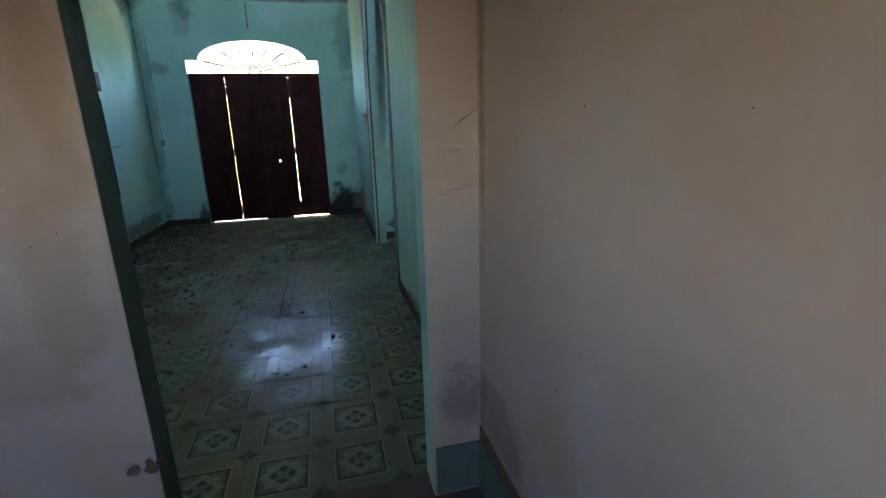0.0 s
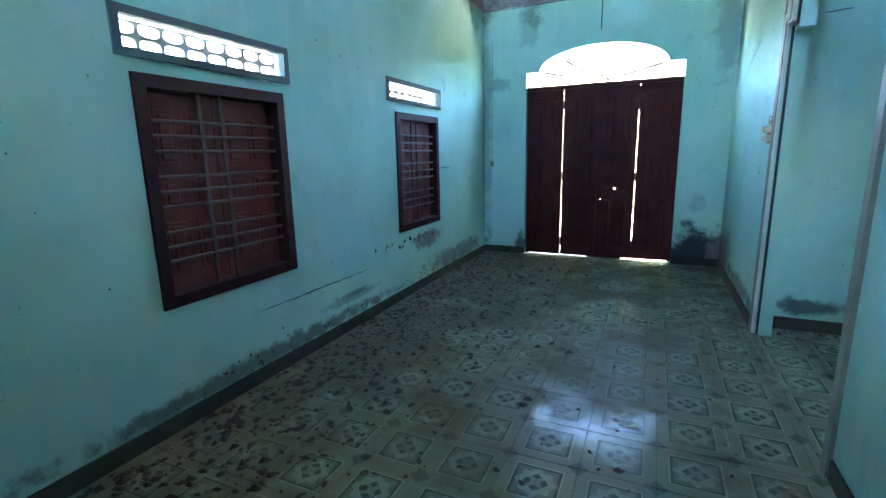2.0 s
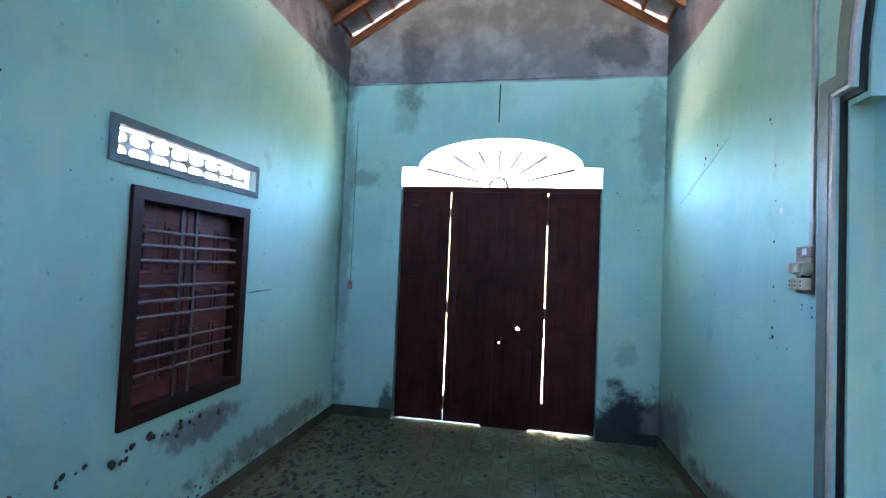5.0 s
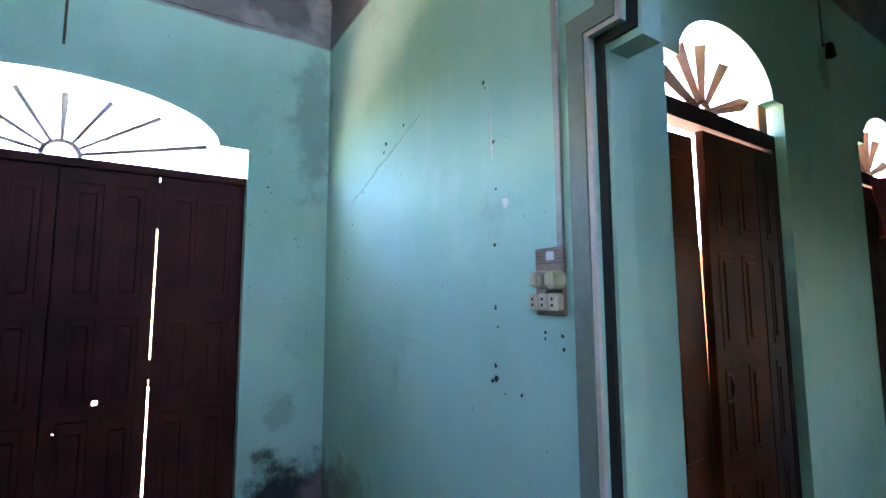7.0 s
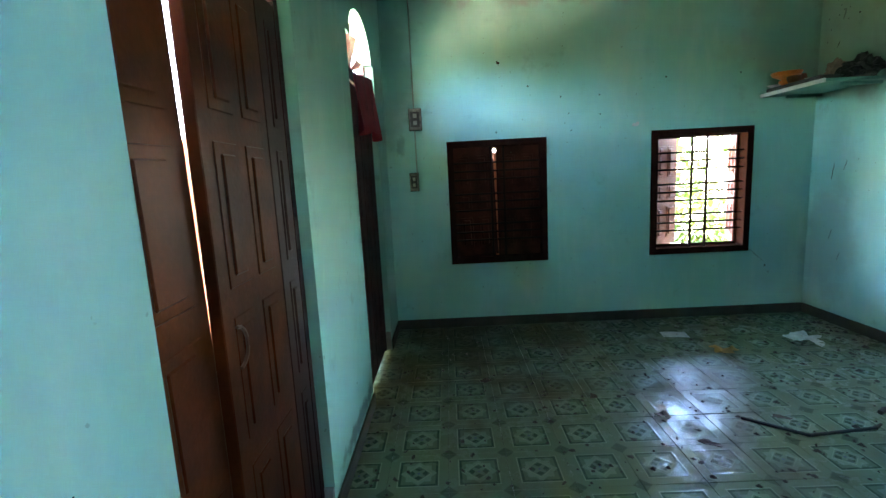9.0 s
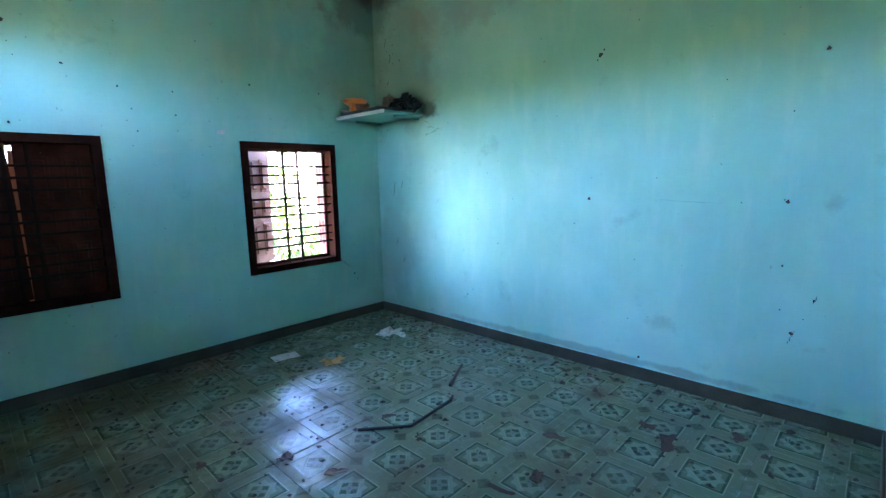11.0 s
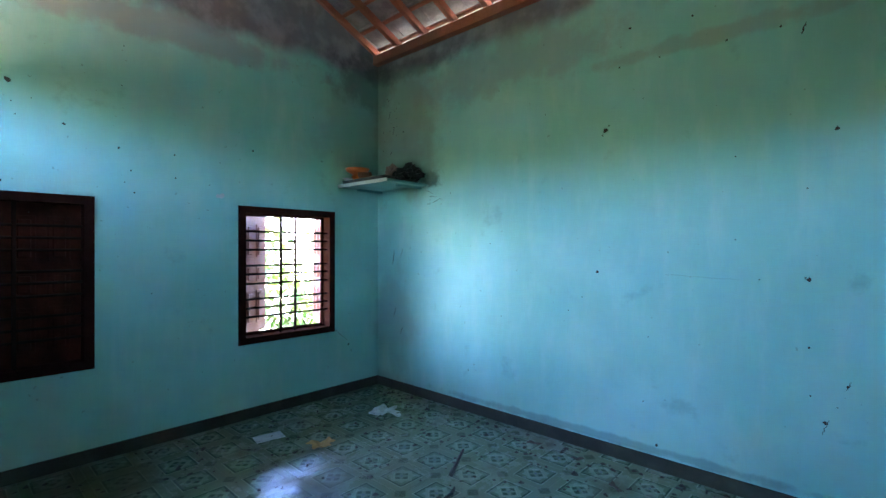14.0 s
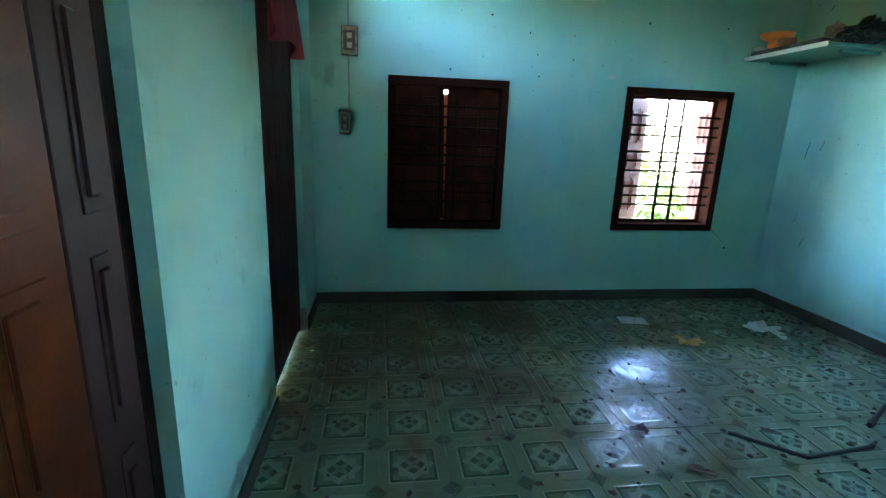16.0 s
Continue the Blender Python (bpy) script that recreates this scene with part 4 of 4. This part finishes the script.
def crumpled(name, size, material, label, category, at, rz=0.0, folds=5.0, flat=1.0, seed=1):
    """A crumpled lump or sheet, resting on z = 0."""
    t = thing(name, label, category, at, rz)
    bm = bmesh.new()
    bmesh.ops.create_icosphere(bm, subdivisions=4, radius=1)
    for v in bm.verts:
        d = 1 + 0.55 * noise.noise(v.co * folds * 0.5 + Vector((seed, 0, 0))) + 0.3 * noise.noise(v.co * folds * 1.7 + Vector((0, seed, 0)))
        v.co = Vector((v.co.x * size[0] * d, v.co.y * size[1] * d, max((v.co.z * d + 0.55) * size[2], 0) * flat))
    part("mass", bm, material, t)
    return t


crumpled("rag", (0.13, 0.10, 0.085), M_BLACK, "crumpled sooty black rag at the end of the shelf", "cloth", (4.20, 1.86, 1.982), seed=3)
crumpled("rag", (0.06, 0.05, 0.065), M_BOARD, "small grey rag on the corner shelf", "cloth", (4.33, 1.92, ST), seed=5)


def sheet_of(name, w, h, material, label, category, at, rz, curl=0.02, seed=1, cut=0.0):
    t = thing(name, label, category, at, rz)
    bm = bmesh.new()
    nx, ny = 14, 10
    g = []
    for i in range(nx + 1):
        for j in range(ny + 1):
            x, y = (i / nx - 0.5) * w, (j / ny - 0.5) * h
            q = Vector((x * 9 + seed, y * 9, seed))
            z = abs(noise.noise(q)) * curl + 0.004 + max(0, noise.noise(q * 2.3)) * curl * 0.5
            e = 1 + cut * noise.noise(Vector((math.atan2(y, x) * 1.7, seed, 0)))
            g.append(bm.verts.new((x * e, y * e, z)))
    for i in range(nx):
        for j in range(ny):
            a = i * (ny + 1) + j
            bm.faces.new((g[a], g[a + ny + 1], g[a + ny + 2], g[a + 1]))
    r = bmesh.ops.extrude_face_region(bm, geom=list(bm.faces), use_keep_orig=True)
    for v in (q for q in r["geom"] if isinstance(q, bmesh.types.BMVert)):
        v.co.z -= 0.002
    part("sheet", bm, material, t)
    return t


sheet_of("paper_sheet", 0.20, 0.13, M_PAPER, "grubby pale card lying on the tiles", "paper", (4.388, 3.055, 0), 80, 0.004, 2)
sheet_of("dry_leaf", 0.15, 0.11, M_YELLOW, "curled yellow-brown dry leaf on the tiles", "leaf", (3.985, 2.89, 0), 20, 0.06, 4, 0.7)
sheet_of("cloth_scrap", 0.24, 0.17, M_PAPER, "crumpled whitish cloth scrap on the tiles near the corner", "cloth", (4.16, 2.147, 0), 35, 0.07, 7, 0.6)
stick = thing("stick", "short dark stick lying on the tiles", "stick", (3.12, 2.425, 0))
part("shaft", rod((0.08, -0.155, 0.012), (-0.075, 0.13, 0.012), 0.009, 0.013), M_FRAME, stick)
part("end_knot", rod((-0.068, 0.115, 0.015), (-0.095, 0.165, 0.015), 0.017, 0.013), M_DEBRIS, stick)
strip = thing("rubber_strip", "bent black rubber strip lying on the tiles", "strip", (2.93, 3.0, 0))
part("arm", rod((0.112, 0.333, 0.008), (-0.081, 0.106, 0.008), 0.009), M_BLACK, strip)
part("arm", rod((-0.081, 0.106, 0.008), (-0.039, -0.264, 0.008), 0.009), M_BLACK, strip)
part("tip", rod((-0.039, -0.264, 0.008), (-0.015, -0.315, 0.014), 0.012, 0.006), M_DEBRIS, strip)

cloth = thing("red_cloth", "dark red cloth hung over the top of the brown door", "cloth", (3.945, D + 0.03, 2.17))
bm = bmesh.new()
cols_, rows_ = 26, 12
grid = []
for i in range(cols_ + 1):
    for j in range(rows_ + 1):
        u, v = i / cols_, j / rows_
        top_drop = 0.10 * (1 - u)
        x = (u - 0.5) * 0.80 * (0.92 + 0.08 * v)
        y = -0.012 - 0.022 * (1 + math.sin(u * 19 + v * 1.5)) * (0.3 + v)
        grid.append(bm.verts.new((x, y, -top_drop * (1 - v) - v * (0.44 + 0.03 * math.sin(u * 9)))))
for i in range(cols_):
    for j in range(rows_):
        a = i * (rows_ + 1) + j
        bm.faces.new((grid[a], grid[a + 1], grid[a + rows_ + 2], grid[a + rows_ + 1]))
r = bmesh.ops.extrude_face_region(bm, geom=list(bm.faces), use_keep_orig=True)
for v in (q for q in r["geom"] if isinstance(q, bmesh.types.BMVert)):
    v.co.y += 0.004
part("drape", bm, M_RED, cloth)

# loose dirt on the floor
rng = random.Random(7)


def scatter(name, n, where, size, label):
    bm = bmesh.new()
    for _ in range(n):
        x, y = where()
        r = size * rng.uniform(0.35, 1.0) ** 1.5
        k = rng.randint(5, 7)
        a0 = rng.uniform(0, 6.28)
        st, ca, sa = rng.uniform(0.4, 1.0), math.cos(a0), math.sin(a0)
        ring = []
        for q in range(k):
            t = 2 * math.pi * q / k
            d = r * rng.uniform(0.6, 1.2)
            u, v = d * math.cos(t), d * math.sin(t) * st
            ring.append(bm.verts.new((x + u * ca - v * sa, y + u * sa + v * ca, 0.0005)))
        top = bm.verts.new((x, y, r * rng.uniform(0.2, 0.7) + 0.002))
        for q in range(k):
            bm.faces.new((ring[q], ring[(q + 1) % k], top))
        bm.faces.new(ring[::-1])
    return tagged(part(name, bm, M_DEBRIS), label, "debris", kind="stuff")


scatter("floor_debris", 1700, lambda: (W + 0.03 + abs(rng.gauss(0, 0.55)), rng.uniform(1.7, 7.2)), 0.032, "dark crumbs and droppings along the hall wall")
scatter("floor_debris", 260, lambda: (rng.uniform(W + 0.1, P - 0.05), rng.uniform(1.7, 7.2)), 0.020, "dark crumbs scattered over the hall tiles")
scatter("floor_debris", 1100, lambda: (rng.uniform(P2 + 0.05, E - 0.05), rng.uniform(S + 0.05, D - 0.05)), 0.022, "dark crumbs and bits scattered over the room tiles")
scatter("floor_debris", 120, lambda: (rng.uniform(P2 + 0.3, E - 0.2), S + 0.05 + abs(rng.gauss(0, 0.25))), 0.03, "larger dark flakes along the blank wall")


# chips, nail holes and cracks in the plaster
def blots(name, spots, place, material, label):
    """Small rough chips: (u, v, radius) on a wall; place gives the point, w proud of the wall."""
    bm = bmesh.new()
    for u, v, r in spots:
        k = 8
        ring = []
        for q in range(k):
            t = 2 * math.pi * q / k
            d = r * rng.uniform(0.55, 1.25)
            ring.append(bm.verts.new(place(u + d * math.cos(t), v + d * math.sin(t), 0.0006)))
        top = bm.verts.new(place(u, v, 0.0025))
        for q in range(k):
            bm.faces.new((ring[q], ring[(q + 1) % k], top))
    return tagged(part(name, bm, material), label, "wall damage", kind="stuff")


on_w = lambda u, v, w: (W + w, u, v)
on_p = lambda u, v, w: (P - w, u, v)
on_e = lambda u, v, w: (E - w, u, v)
on_s = lambda u, v, w: (u, S + w, v)
on_n = lambda u, v, w: (u, N - w, v)
on_d = lambda u, v, w: (u, D - w, v)
blots("nail_holes", [(2.475, 2.177, 0.016), (2.495, 2.147, 0.007), (2.45, 2.207, 0.006), (2.315, 2.814, 0.010), (1.945, 2.77, 0.007), (1.769, 2.572, 0.007), (1.517, 2.571, 0.007), (2.13, 2.576, 0.006), (2.382, 2.578, 0.007), (2.529, 1.228, 0.012), (1.394, 1.226, 0.012), (1.41, 1.235, 0.005), (1.286, 1.988, 0.011), (4.482, 2.508, 0.008), (2.64, 1.046, 0.005), (3.665, 0.354, 0.006), (1.331, 0.504, 0.010), (1.395, 0.875, 0.006), (1.243, 0.702, 0.008), (2.141, 0.155, 0.010)]
      + [(4.78 - rng.uniform(0, 0.25), rng.uniform(2.3, 3.0), 0.006) for _ in range(14)] + [(rng.uniform(1.2, 4.7), rng.uniform(0.3, 3.1), 0.004) for _ in range(30)], on_s, M_DEBRIS, "nail holes and scratches in the blank turquoise wall")
blots("nail_holes", [(5.715, 2.080, 0.009), (5.705, 2.060, 0.005), (5.665, 1.860, 0.008), (5.655, 1.700, 0.007), (5.665, 1.520, 0.008), (5.665, 1.320, 0.007), (5.655, 1.260, 0.005), (5.670, 1.140, 0.009), (5.665, 1.100, 0.011), (5.685, 1.090, 0.006), (5.625, 1.060, 0.004), (6.900, 1.750, 0.006), (6.950, 1.450, 0.006), (7.000, 1.600, 0.005), (6.300, 1.250, 0.004), (6.500, 2.050, 0.009), (6.300, 2.120, 0.008), (6.750, 1.900, 0.006)], on_p, M_DEBRIS, "nail holes in two rows on the turquoise wall")
blots("paper_patch", [(5.612, 1.648, 0.018), (5.672, 1.97, 0.005), (5.672, 1.93, 0.006), (5.672, 1.90, 0.006)], on_p, M_WHITE, "small white scraps stuck on the turquoise wall")
blots("nail_holes", [(4.413, 2.365, 0.017), (4.158, 2.155, 0.009), (3.872, 2.051, 0.008), (3.532, 2.054, 0.007), (2.956, 2.174, 0.010), (2.313, 2.177, 0.009), (3.526, 1.888, 0.007), (3.783, 1.76, 0.006), (3.802, 1.909, 0.005), (4.447, 1.775, 0.009), (2.013, 0.458, 0.009)] + [(rng.uniform(1.8, 5.3), rng.uniform(0.2, 2.8), 0.004) for _ in range(26)], on_e, M_DEBRIS, "nail holes and chips in the window wall")
blots("paper_patch", [(3.20, 1.785, 0.022), (3.23, 1.782, 0.016)], on_e, M_LIP, "peeled pale patch above the open window")
blots("nail_holes", [(4.35, 1.95, 0.008), (4.55, 1.90, 0.007), (4.36, 1.35, 0.005), (4.1, 2.0, 0.006), (2.2, 1.9, 0.005)] + [(rng.uniform(1.7, 7.2), rng.uniform(0.15, 2.8), 0.004) for _ in range(30)], on_w, M_DEBRIS, "nail holes and chips in the hall wall")
blots("nail_holes", [(-1.55, 2.24, 0.006), (0.45, 2.0, 0.006), (0.47, 1.97, 0.005), (0.62, 1.7, 0.006)] + [(rng.uniform(0.35, 0.78), rng.uniform(0.4, 2.6), 0.004) for _ in range(10)], on_n, M_DEBRIS, "nail holes beside the wide door")
blots("nail_holes", [(2.95, 0.35, 0.005), (3.4, 0.8, 0.004), (1.3, 0.5, 0.005), (1.2, 1.0, 0.004), (3.3, 2.1, 0.004)], on_d, M_DEBRIS, "nail holes between the doors")


def crack(name, pts, place, width, material, label):
    bm = bmesh.new()
    rows_ = []
    for i, (u, v) in enumerate(pts):
        w = width * (0.3 + 0.7 * math.sin(math.pi * (i + 0.5) / len(pts))) * rng.uniform(0.6, 1.2)
        rows_.append((bm.verts.new(place(u, v - w / 2, 0.001)), bm.verts.new(place(u, v + w / 2, 0.0025))))
    for a, b in zip(rows_, rows_[1:]):
        bm.faces.new((a[0], b[0], b[1], a[1]))
    return tagged(part(name, bm, material), label, "wall damage", kind="stuff")


def wobbly(u0, v0, u1, v1, n, amp):
    return [(u0 + (u1 - u0) * i / n, v0 + (v1 - v0) * i / n + rng.uniform(-amp, amp)) for i in range(n + 1)]


crack("plaster_crack", wobbly(3.44, 0.415, 4.56, 0.402, 30, 0.004), on_w, 0.010, M_SKIRT, "long level crack low on the hall wall")
crack("plaster_crack", wobbly(5.93, 1.14, 6.20, 1.145, 8, 0.002), on_w, 0.008, M_DEBRIS, "short dark scratch beside the small window")
crack("plaster_crack", wobbly(6.93, 1.86, 6.15, 2.12, 18, 0.006), on_p, 0.0012, M_TRIM, "thin rising crack on the turquoise wall")
crack("plaster_crack", wobbly(1.955, 5.674, 1.80, 5.672, 10, 0.001), lambda u, v, w: (P - w, v, u), 0.011, M_WHITE, "torn white paper strip stuck upright on the wall")
crack("plaster_crack", wobbly(6.9, 1.24, 5.75, 1.13, 22, 0.004), on_p, 0.0014, M_SKIRT, "thin falling crack on the turquoise wall")
crack("plaster_crack", wobbly(2.17, 0.62, 2.03, 0.50, 8, 0.004), on_e, 0.006, M_DEBRIS, "short crack below the open window")
crack("plaster_crack", wobbly(1.02, 2.10, 1.16, 2.11, 5, 0.002), on_d, 0.006, M_DEBRIS, "short dark scratch beside the archway")
crack("plaster_crack", wobbly(0.40, 2.975, -1.85, 2.945, 40, 0.004), on_n, 0.008, M_DEBRIS, "crack where paint meets the bare gable")
crack("plaster_crack", wobbly(2.1, 1.225, 1.7, 1.21, 8, 0.003), on_s, 0.0012, M_SKIRT, "faint level line on the blank wall")
for u, z0, z1, wd in ((1.33, 0.44, 0.52, 0.004), (1.24, 0.68, 0.73, 0.004), (4.62, 1.22, 1.36, 0.007), (4.50, 1.30, 1.38, 0.005), (4.60, 0.72, 0.80, 0.005), (4.62, 2.50, 2.58, 0.006), (4.66, 2.30, 2.34, 0.006), (4.68, 2.66, 2.74, 0.005), (4.50, 0.55, 0.62, 0.004), (1.42, 2.50, 2.56, 0.008)):
    crack("wall_scratch", wobbly(z0, u + 0.012, z1, u - 0.012, 7, 0.004), lambda a, b, w: (b, S + w, a), wd, M_DEBRIS, "short dark upright scratch on the blank wall")
for u, z, du, dz in ((4.13, 1.86, -0.09, -0.01), (4.08, 1.80, -0.07, 0.02), (4.16, 1.79, -0.06, 0.005), (4.02, 1.84, -0.05, -0.02), (4.18, 1.92, -0.10, -0.04)):
    crack("cobweb_strand", wobbly(u, z, u + du, z + dz, 6, 0.004), on_s, 0.004, M_DEBRIS, "sooty strand on the wall under the shelf")
on_b = lambda u, v, w: (u, SB - w, v)
on_r = lambda u, v, w: (0.75 - w, u, v)
for u0, v0, u1, v1, wd in ((0.655, 1.24, 0.745, 1.30, 0.003), (0.62, 1.06, 0.73, 1.075, 0.002), (0.635, 1.72, 0.70, 1.70, 0.002), (0.60, 0.50, 0.74, 0.42, 0.0025), (0.66, 0.46, 0.70, 0.40, 0.003), (0.64, 1.18, 0.70, 1.185, 0.0015)):
    crack("plaster_crack", wobbly(u0, v0, u1, v1, 9, 0.006), on_b, wd, M_DEBRIS, "dark scratch in the beige doorway wall")
blots("wall_specks", [(rng.uniform(0.3, 1.4), rng.uniform(0.3, 2.1), rng.uniform(0.001, 0.0025)) for _ in range(16)], on_r, M_DEBRIS, "tiny dark specks on the beige wall")
blots("wall_specks", [(rng.uniform(-1.0, -0.27), rng.uniform(0.1, 2.1), rng.uniform(0.001, 0.0025)) for _ in range(14)], on_b, M_DEBRIS, "tiny dark specks on the beige doorway wall")
blots("chipped_plaster", [(-0.275 + rng.gauss(0, 0.02), 0.30 + rng.gauss(0, 0.015), 0.018) for _ in range(5)], on_b, M_BOARD0, "brown chip low on the doorway edge")
blots("blue_smear", [(2.95 + rng.uniform(-0.03, 0.03), 1.01 + rng.uniform(-0.03, 0.03), 0.014) for _ in range(6)], on_p, M_BLUE, "blue paint smear on the turquoise wall")

M_PEEL = mat("bare_render", (0.17, 0.12, 0.08), 0.9, scale=18)
blots("peeled_paint", [(y + rng.uniform(-0.05, 0.05), z + rng.uniform(-0.018, 0.018), rng.uniform(0.010, 0.024)) for y, z in ((3.20, 0.118), (3.14, 0.110), (3.08, 0.108), (2.60, 0.115), (2.53, 0.110), (2.45, 0.108), (6.58, 0.19), (6.3, 0.16), (5.75, 0.17), (5.5, 0.13)) for _ in range(4)], on_p, M_PEEL, "brown patches of bare render where paint peeled above the skirting")
blots("wall_chip", [(2.132, 1.062, 0.014), (2.132, 1.048, 0.013), (2.09, 1.075, 0.005), (2.09, 1.04, 0.005), (2.76, 1.054, 0.006), (1.962, 1.295, 0.010), (5.45, 1.255, 0.006), (5.45, 1.238, 0.005), (5.385, 1.25, 0.007), (5.384, 1.215, 0.006), (5.55, 1.069, 0.006), (6.48, 2.083, 0.014)], on_p, M_DEBRIS, "small dark chips in the turquoise partition wall")
blots("flaked_plaster", [(5.2 + rng.gauss(0, 0.35), 0.52 + rng.gauss(0, 0.035), rng.uniform(0.006, 0.02)) for _ in range(26)] + [(rng.uniform(3.0, 7.0), 0.10 + abs(rng.gauss(0, 0.05)), rng.uniform(0.004, 0.012)) for _ in range(90)], on_w, M_SKIRT, "dark flakes and scuffs low on the hall wall")

for k, (x, y, w, h) in enumerate(((2.187, 2.68, 0.13, 0.05), (2.817, 3.627, 0.10, 0.035), (3.104, 3.738, 0.06, 0.05), (2.426, 4.356, 0.06, 0.055), (2.149, 3.213, 0.12, 0.02), (3.037, 3.115, 0.08, 0.03), (2.082, 3.026, 0.07, 0.05), (2.24, 2.048, 0.09, 0.03), (2.914, 1.832, 0.09, 0.035), (2.571, 1.865, 0.08, 0.04), (1.722, 2.356, 0.16, 0.06), (1.287, 2.822, 0.11, 0.07), (1.864, 2.243, 0.08, 0.05), (1.465, 2.074, 0.10, 0.05), (3.656, 4.705, 0.07, 0.05), (3.35, 4.054, 0.06, 0.04))):
    sheet_of("dead_leaf", w, h, M_DEADLEAF, "curled dark brown dead leaf lying on the tiles", "leaf", (x, y, 0), 47 * k, 0.035, 20 + k, 0.6).name = "dead_leaf"

# ---- garden ----


def bush(name, label, at, height, spread, n, leaf, seed):
    r = random.Random(seed)
    t = thing(name, label, "shrub", at)
    trunk = bmesh.new()
    tips = []
    for _ in range(7):
        a = r.uniform(0, 6.28)
        q = Vector((math.cos(a) * spread * r.uniform(0.3, 0.8), math.sin(a) * spread * r.uniform(0.3, 0.8), height * r.uniform(0.55, 0.95)))
        mid_ = Vector((q.x * 0.3, q.y * 0.3, q.z * 0.5))
        add_rod(trunk, (0, 0, 0), mid_, 0.035, 0.02, 6)
        add_rod(trunk, mid_, q, 0.02, 0.006, 6)
        tips += [mid_, q, (mid_ + q) / 2]
    part("trunk", trunk, M_BARK, t)
    bm = bmesh.new()
    for _ in range(n):
        c = r.choice(tips) + Vector((r.gauss(0, spread * 0.28), r.gauss(0, spread * 0.28), r.gauss(0, height * 0.14)))
        if c.z < 0.05:
            continue
        d = Vector((r.gauss(0, 1), r.gauss(0, 1), r.gauss(-0.2, 0.6))).normalized()
        side = d.cross(Vector((r.gauss(0, 0.4), r.gauss(0, 0.4), 1))).normalized()
        L, wd = leaf * r.uniform(0.6, 1.2), leaf * 0.2
        p = [c, c + d * L * 0.4 + side * wd, c + d * L, c + d * L * 0.4 - side * wd]
        p[2].z -= L * 0.2
        bm.faces.new([bm.verts.new(q) for q in p])
    part("crown", bm, M_LEAF, t, kind="stuff")
    return t


bush("shrub", "leafy green garden shrub beyond the open window", (6.9, 2.4, -0.2), 1.5, 0.7, 800, 0.18, 1)
bush("shrub", "tall leafy green shrub beyond the open window", (8.6, 1.2, -0.2), 2.4, 1.1, 1000, 0.28, 2)
bush("shrub", "tall sparse green shrub further out in the garden", (9.6, 3.0, -0.2), 2.6, 1.2, 700, 0.30, 3)
bush("shrub", "low green garden shrub near the house", (6.4, 1.4, -0.2), 1.1, 0.6, 1000, 0.18, 4)

# ---- floor tiles ----


def tile_mesh(name, x0, x1, y0, y1):
    bm = bmesh.new()
    g = 0.0007
    x0, x1, y0, y1 = x0 + g, x1 - g, y0 + g, y1 - g
    lo = [bm.verts.new((x, y, -0.012)) for x, y in ((x0, y0), (x1, y0), (x1, y1), (x0, y1))]
    c = 0.0011
    mi = [bm.verts.new((x, y, -c)) for x, y in ((x0, y0), (x1, y0), (x1, y1), (x0, y1))]
    up = [bm.verts.new((x, y, 0)) for x, y in ((x0 + c, y0 + c), (x1 - c, y0 + c), (x1 - c, y1 - c), (x0 + c, y1 - c))]
    for a, b in ((lo, mi), (mi, up)):
        for i in range(4):
            bm.faces.new((a[i], a[(i + 1) % 4], b[(i + 1) % 4], b[i]))
    bm.faces.new(up)
    me = bpy.data.meshes.new(name)
    bm.to_mesh(me)
    bm.free()
    me.materials.append(M_TILE)
    return me


def lay(floor, x0, x1, y0, y1, cx, cy):
    meshes = {}
    i0, i1 = math.floor((x0 - cx) / PITCH + 0.5), math.ceil((x1 - cx) / PITCH - 0.5)
    j0, j1 = math.floor((y0 - cy) / PITCH + 0.5), math.ceil((y1 - cy) / PITCH - 0.5)
    for i in range(i0, i1 + 1):
        for j in range(j0, j1 + 1):
            mx, my = cx + PITCH * i, cy + PITCH * j
            a = [round(v, 4) for v in (max(x0 - mx, -PITCH / 2), min(x1 - mx, PITCH / 2), max(y0 - my, -PITCH / 2), min(y1 - my, PITCH / 2))]
            if a[1] - a[0] < 0.015 or a[3] - a[2] < 0.015:
                continue
            key = tuple(a)
            if key not in meshes:
                meshes[key] = tile_mesh("tile", *a)
            o = new("tile", meshes[key])
            o.parent = floor
            o.matrix_basis = pose(mx, my, random.uniform(-0.0006, 0.0006), random.uniform(-0.12, 0.12), random.uniform(-0.12, 0.12), 0)


floor_hall = structure(part("floor_hall", box(W - T, P, NB, N + T, -0.06, -0.004), M_GROUT), "green patterned glazed tile floor, dirty along the wall", "floor")
floor_room = structure(part("floor_room", box(P, E + T, S - T, D + T, -0.06, -0.004), M_GROUT), "green patterned glazed tile floor strewn with debris", "floor")
lay(floor_hall, W, P - 0.002, NB - 0.01, N + 0.1, 0.045, 0.272)
lay(floor_room, P, E, S, D + 0.1, 0.352, 0.458)
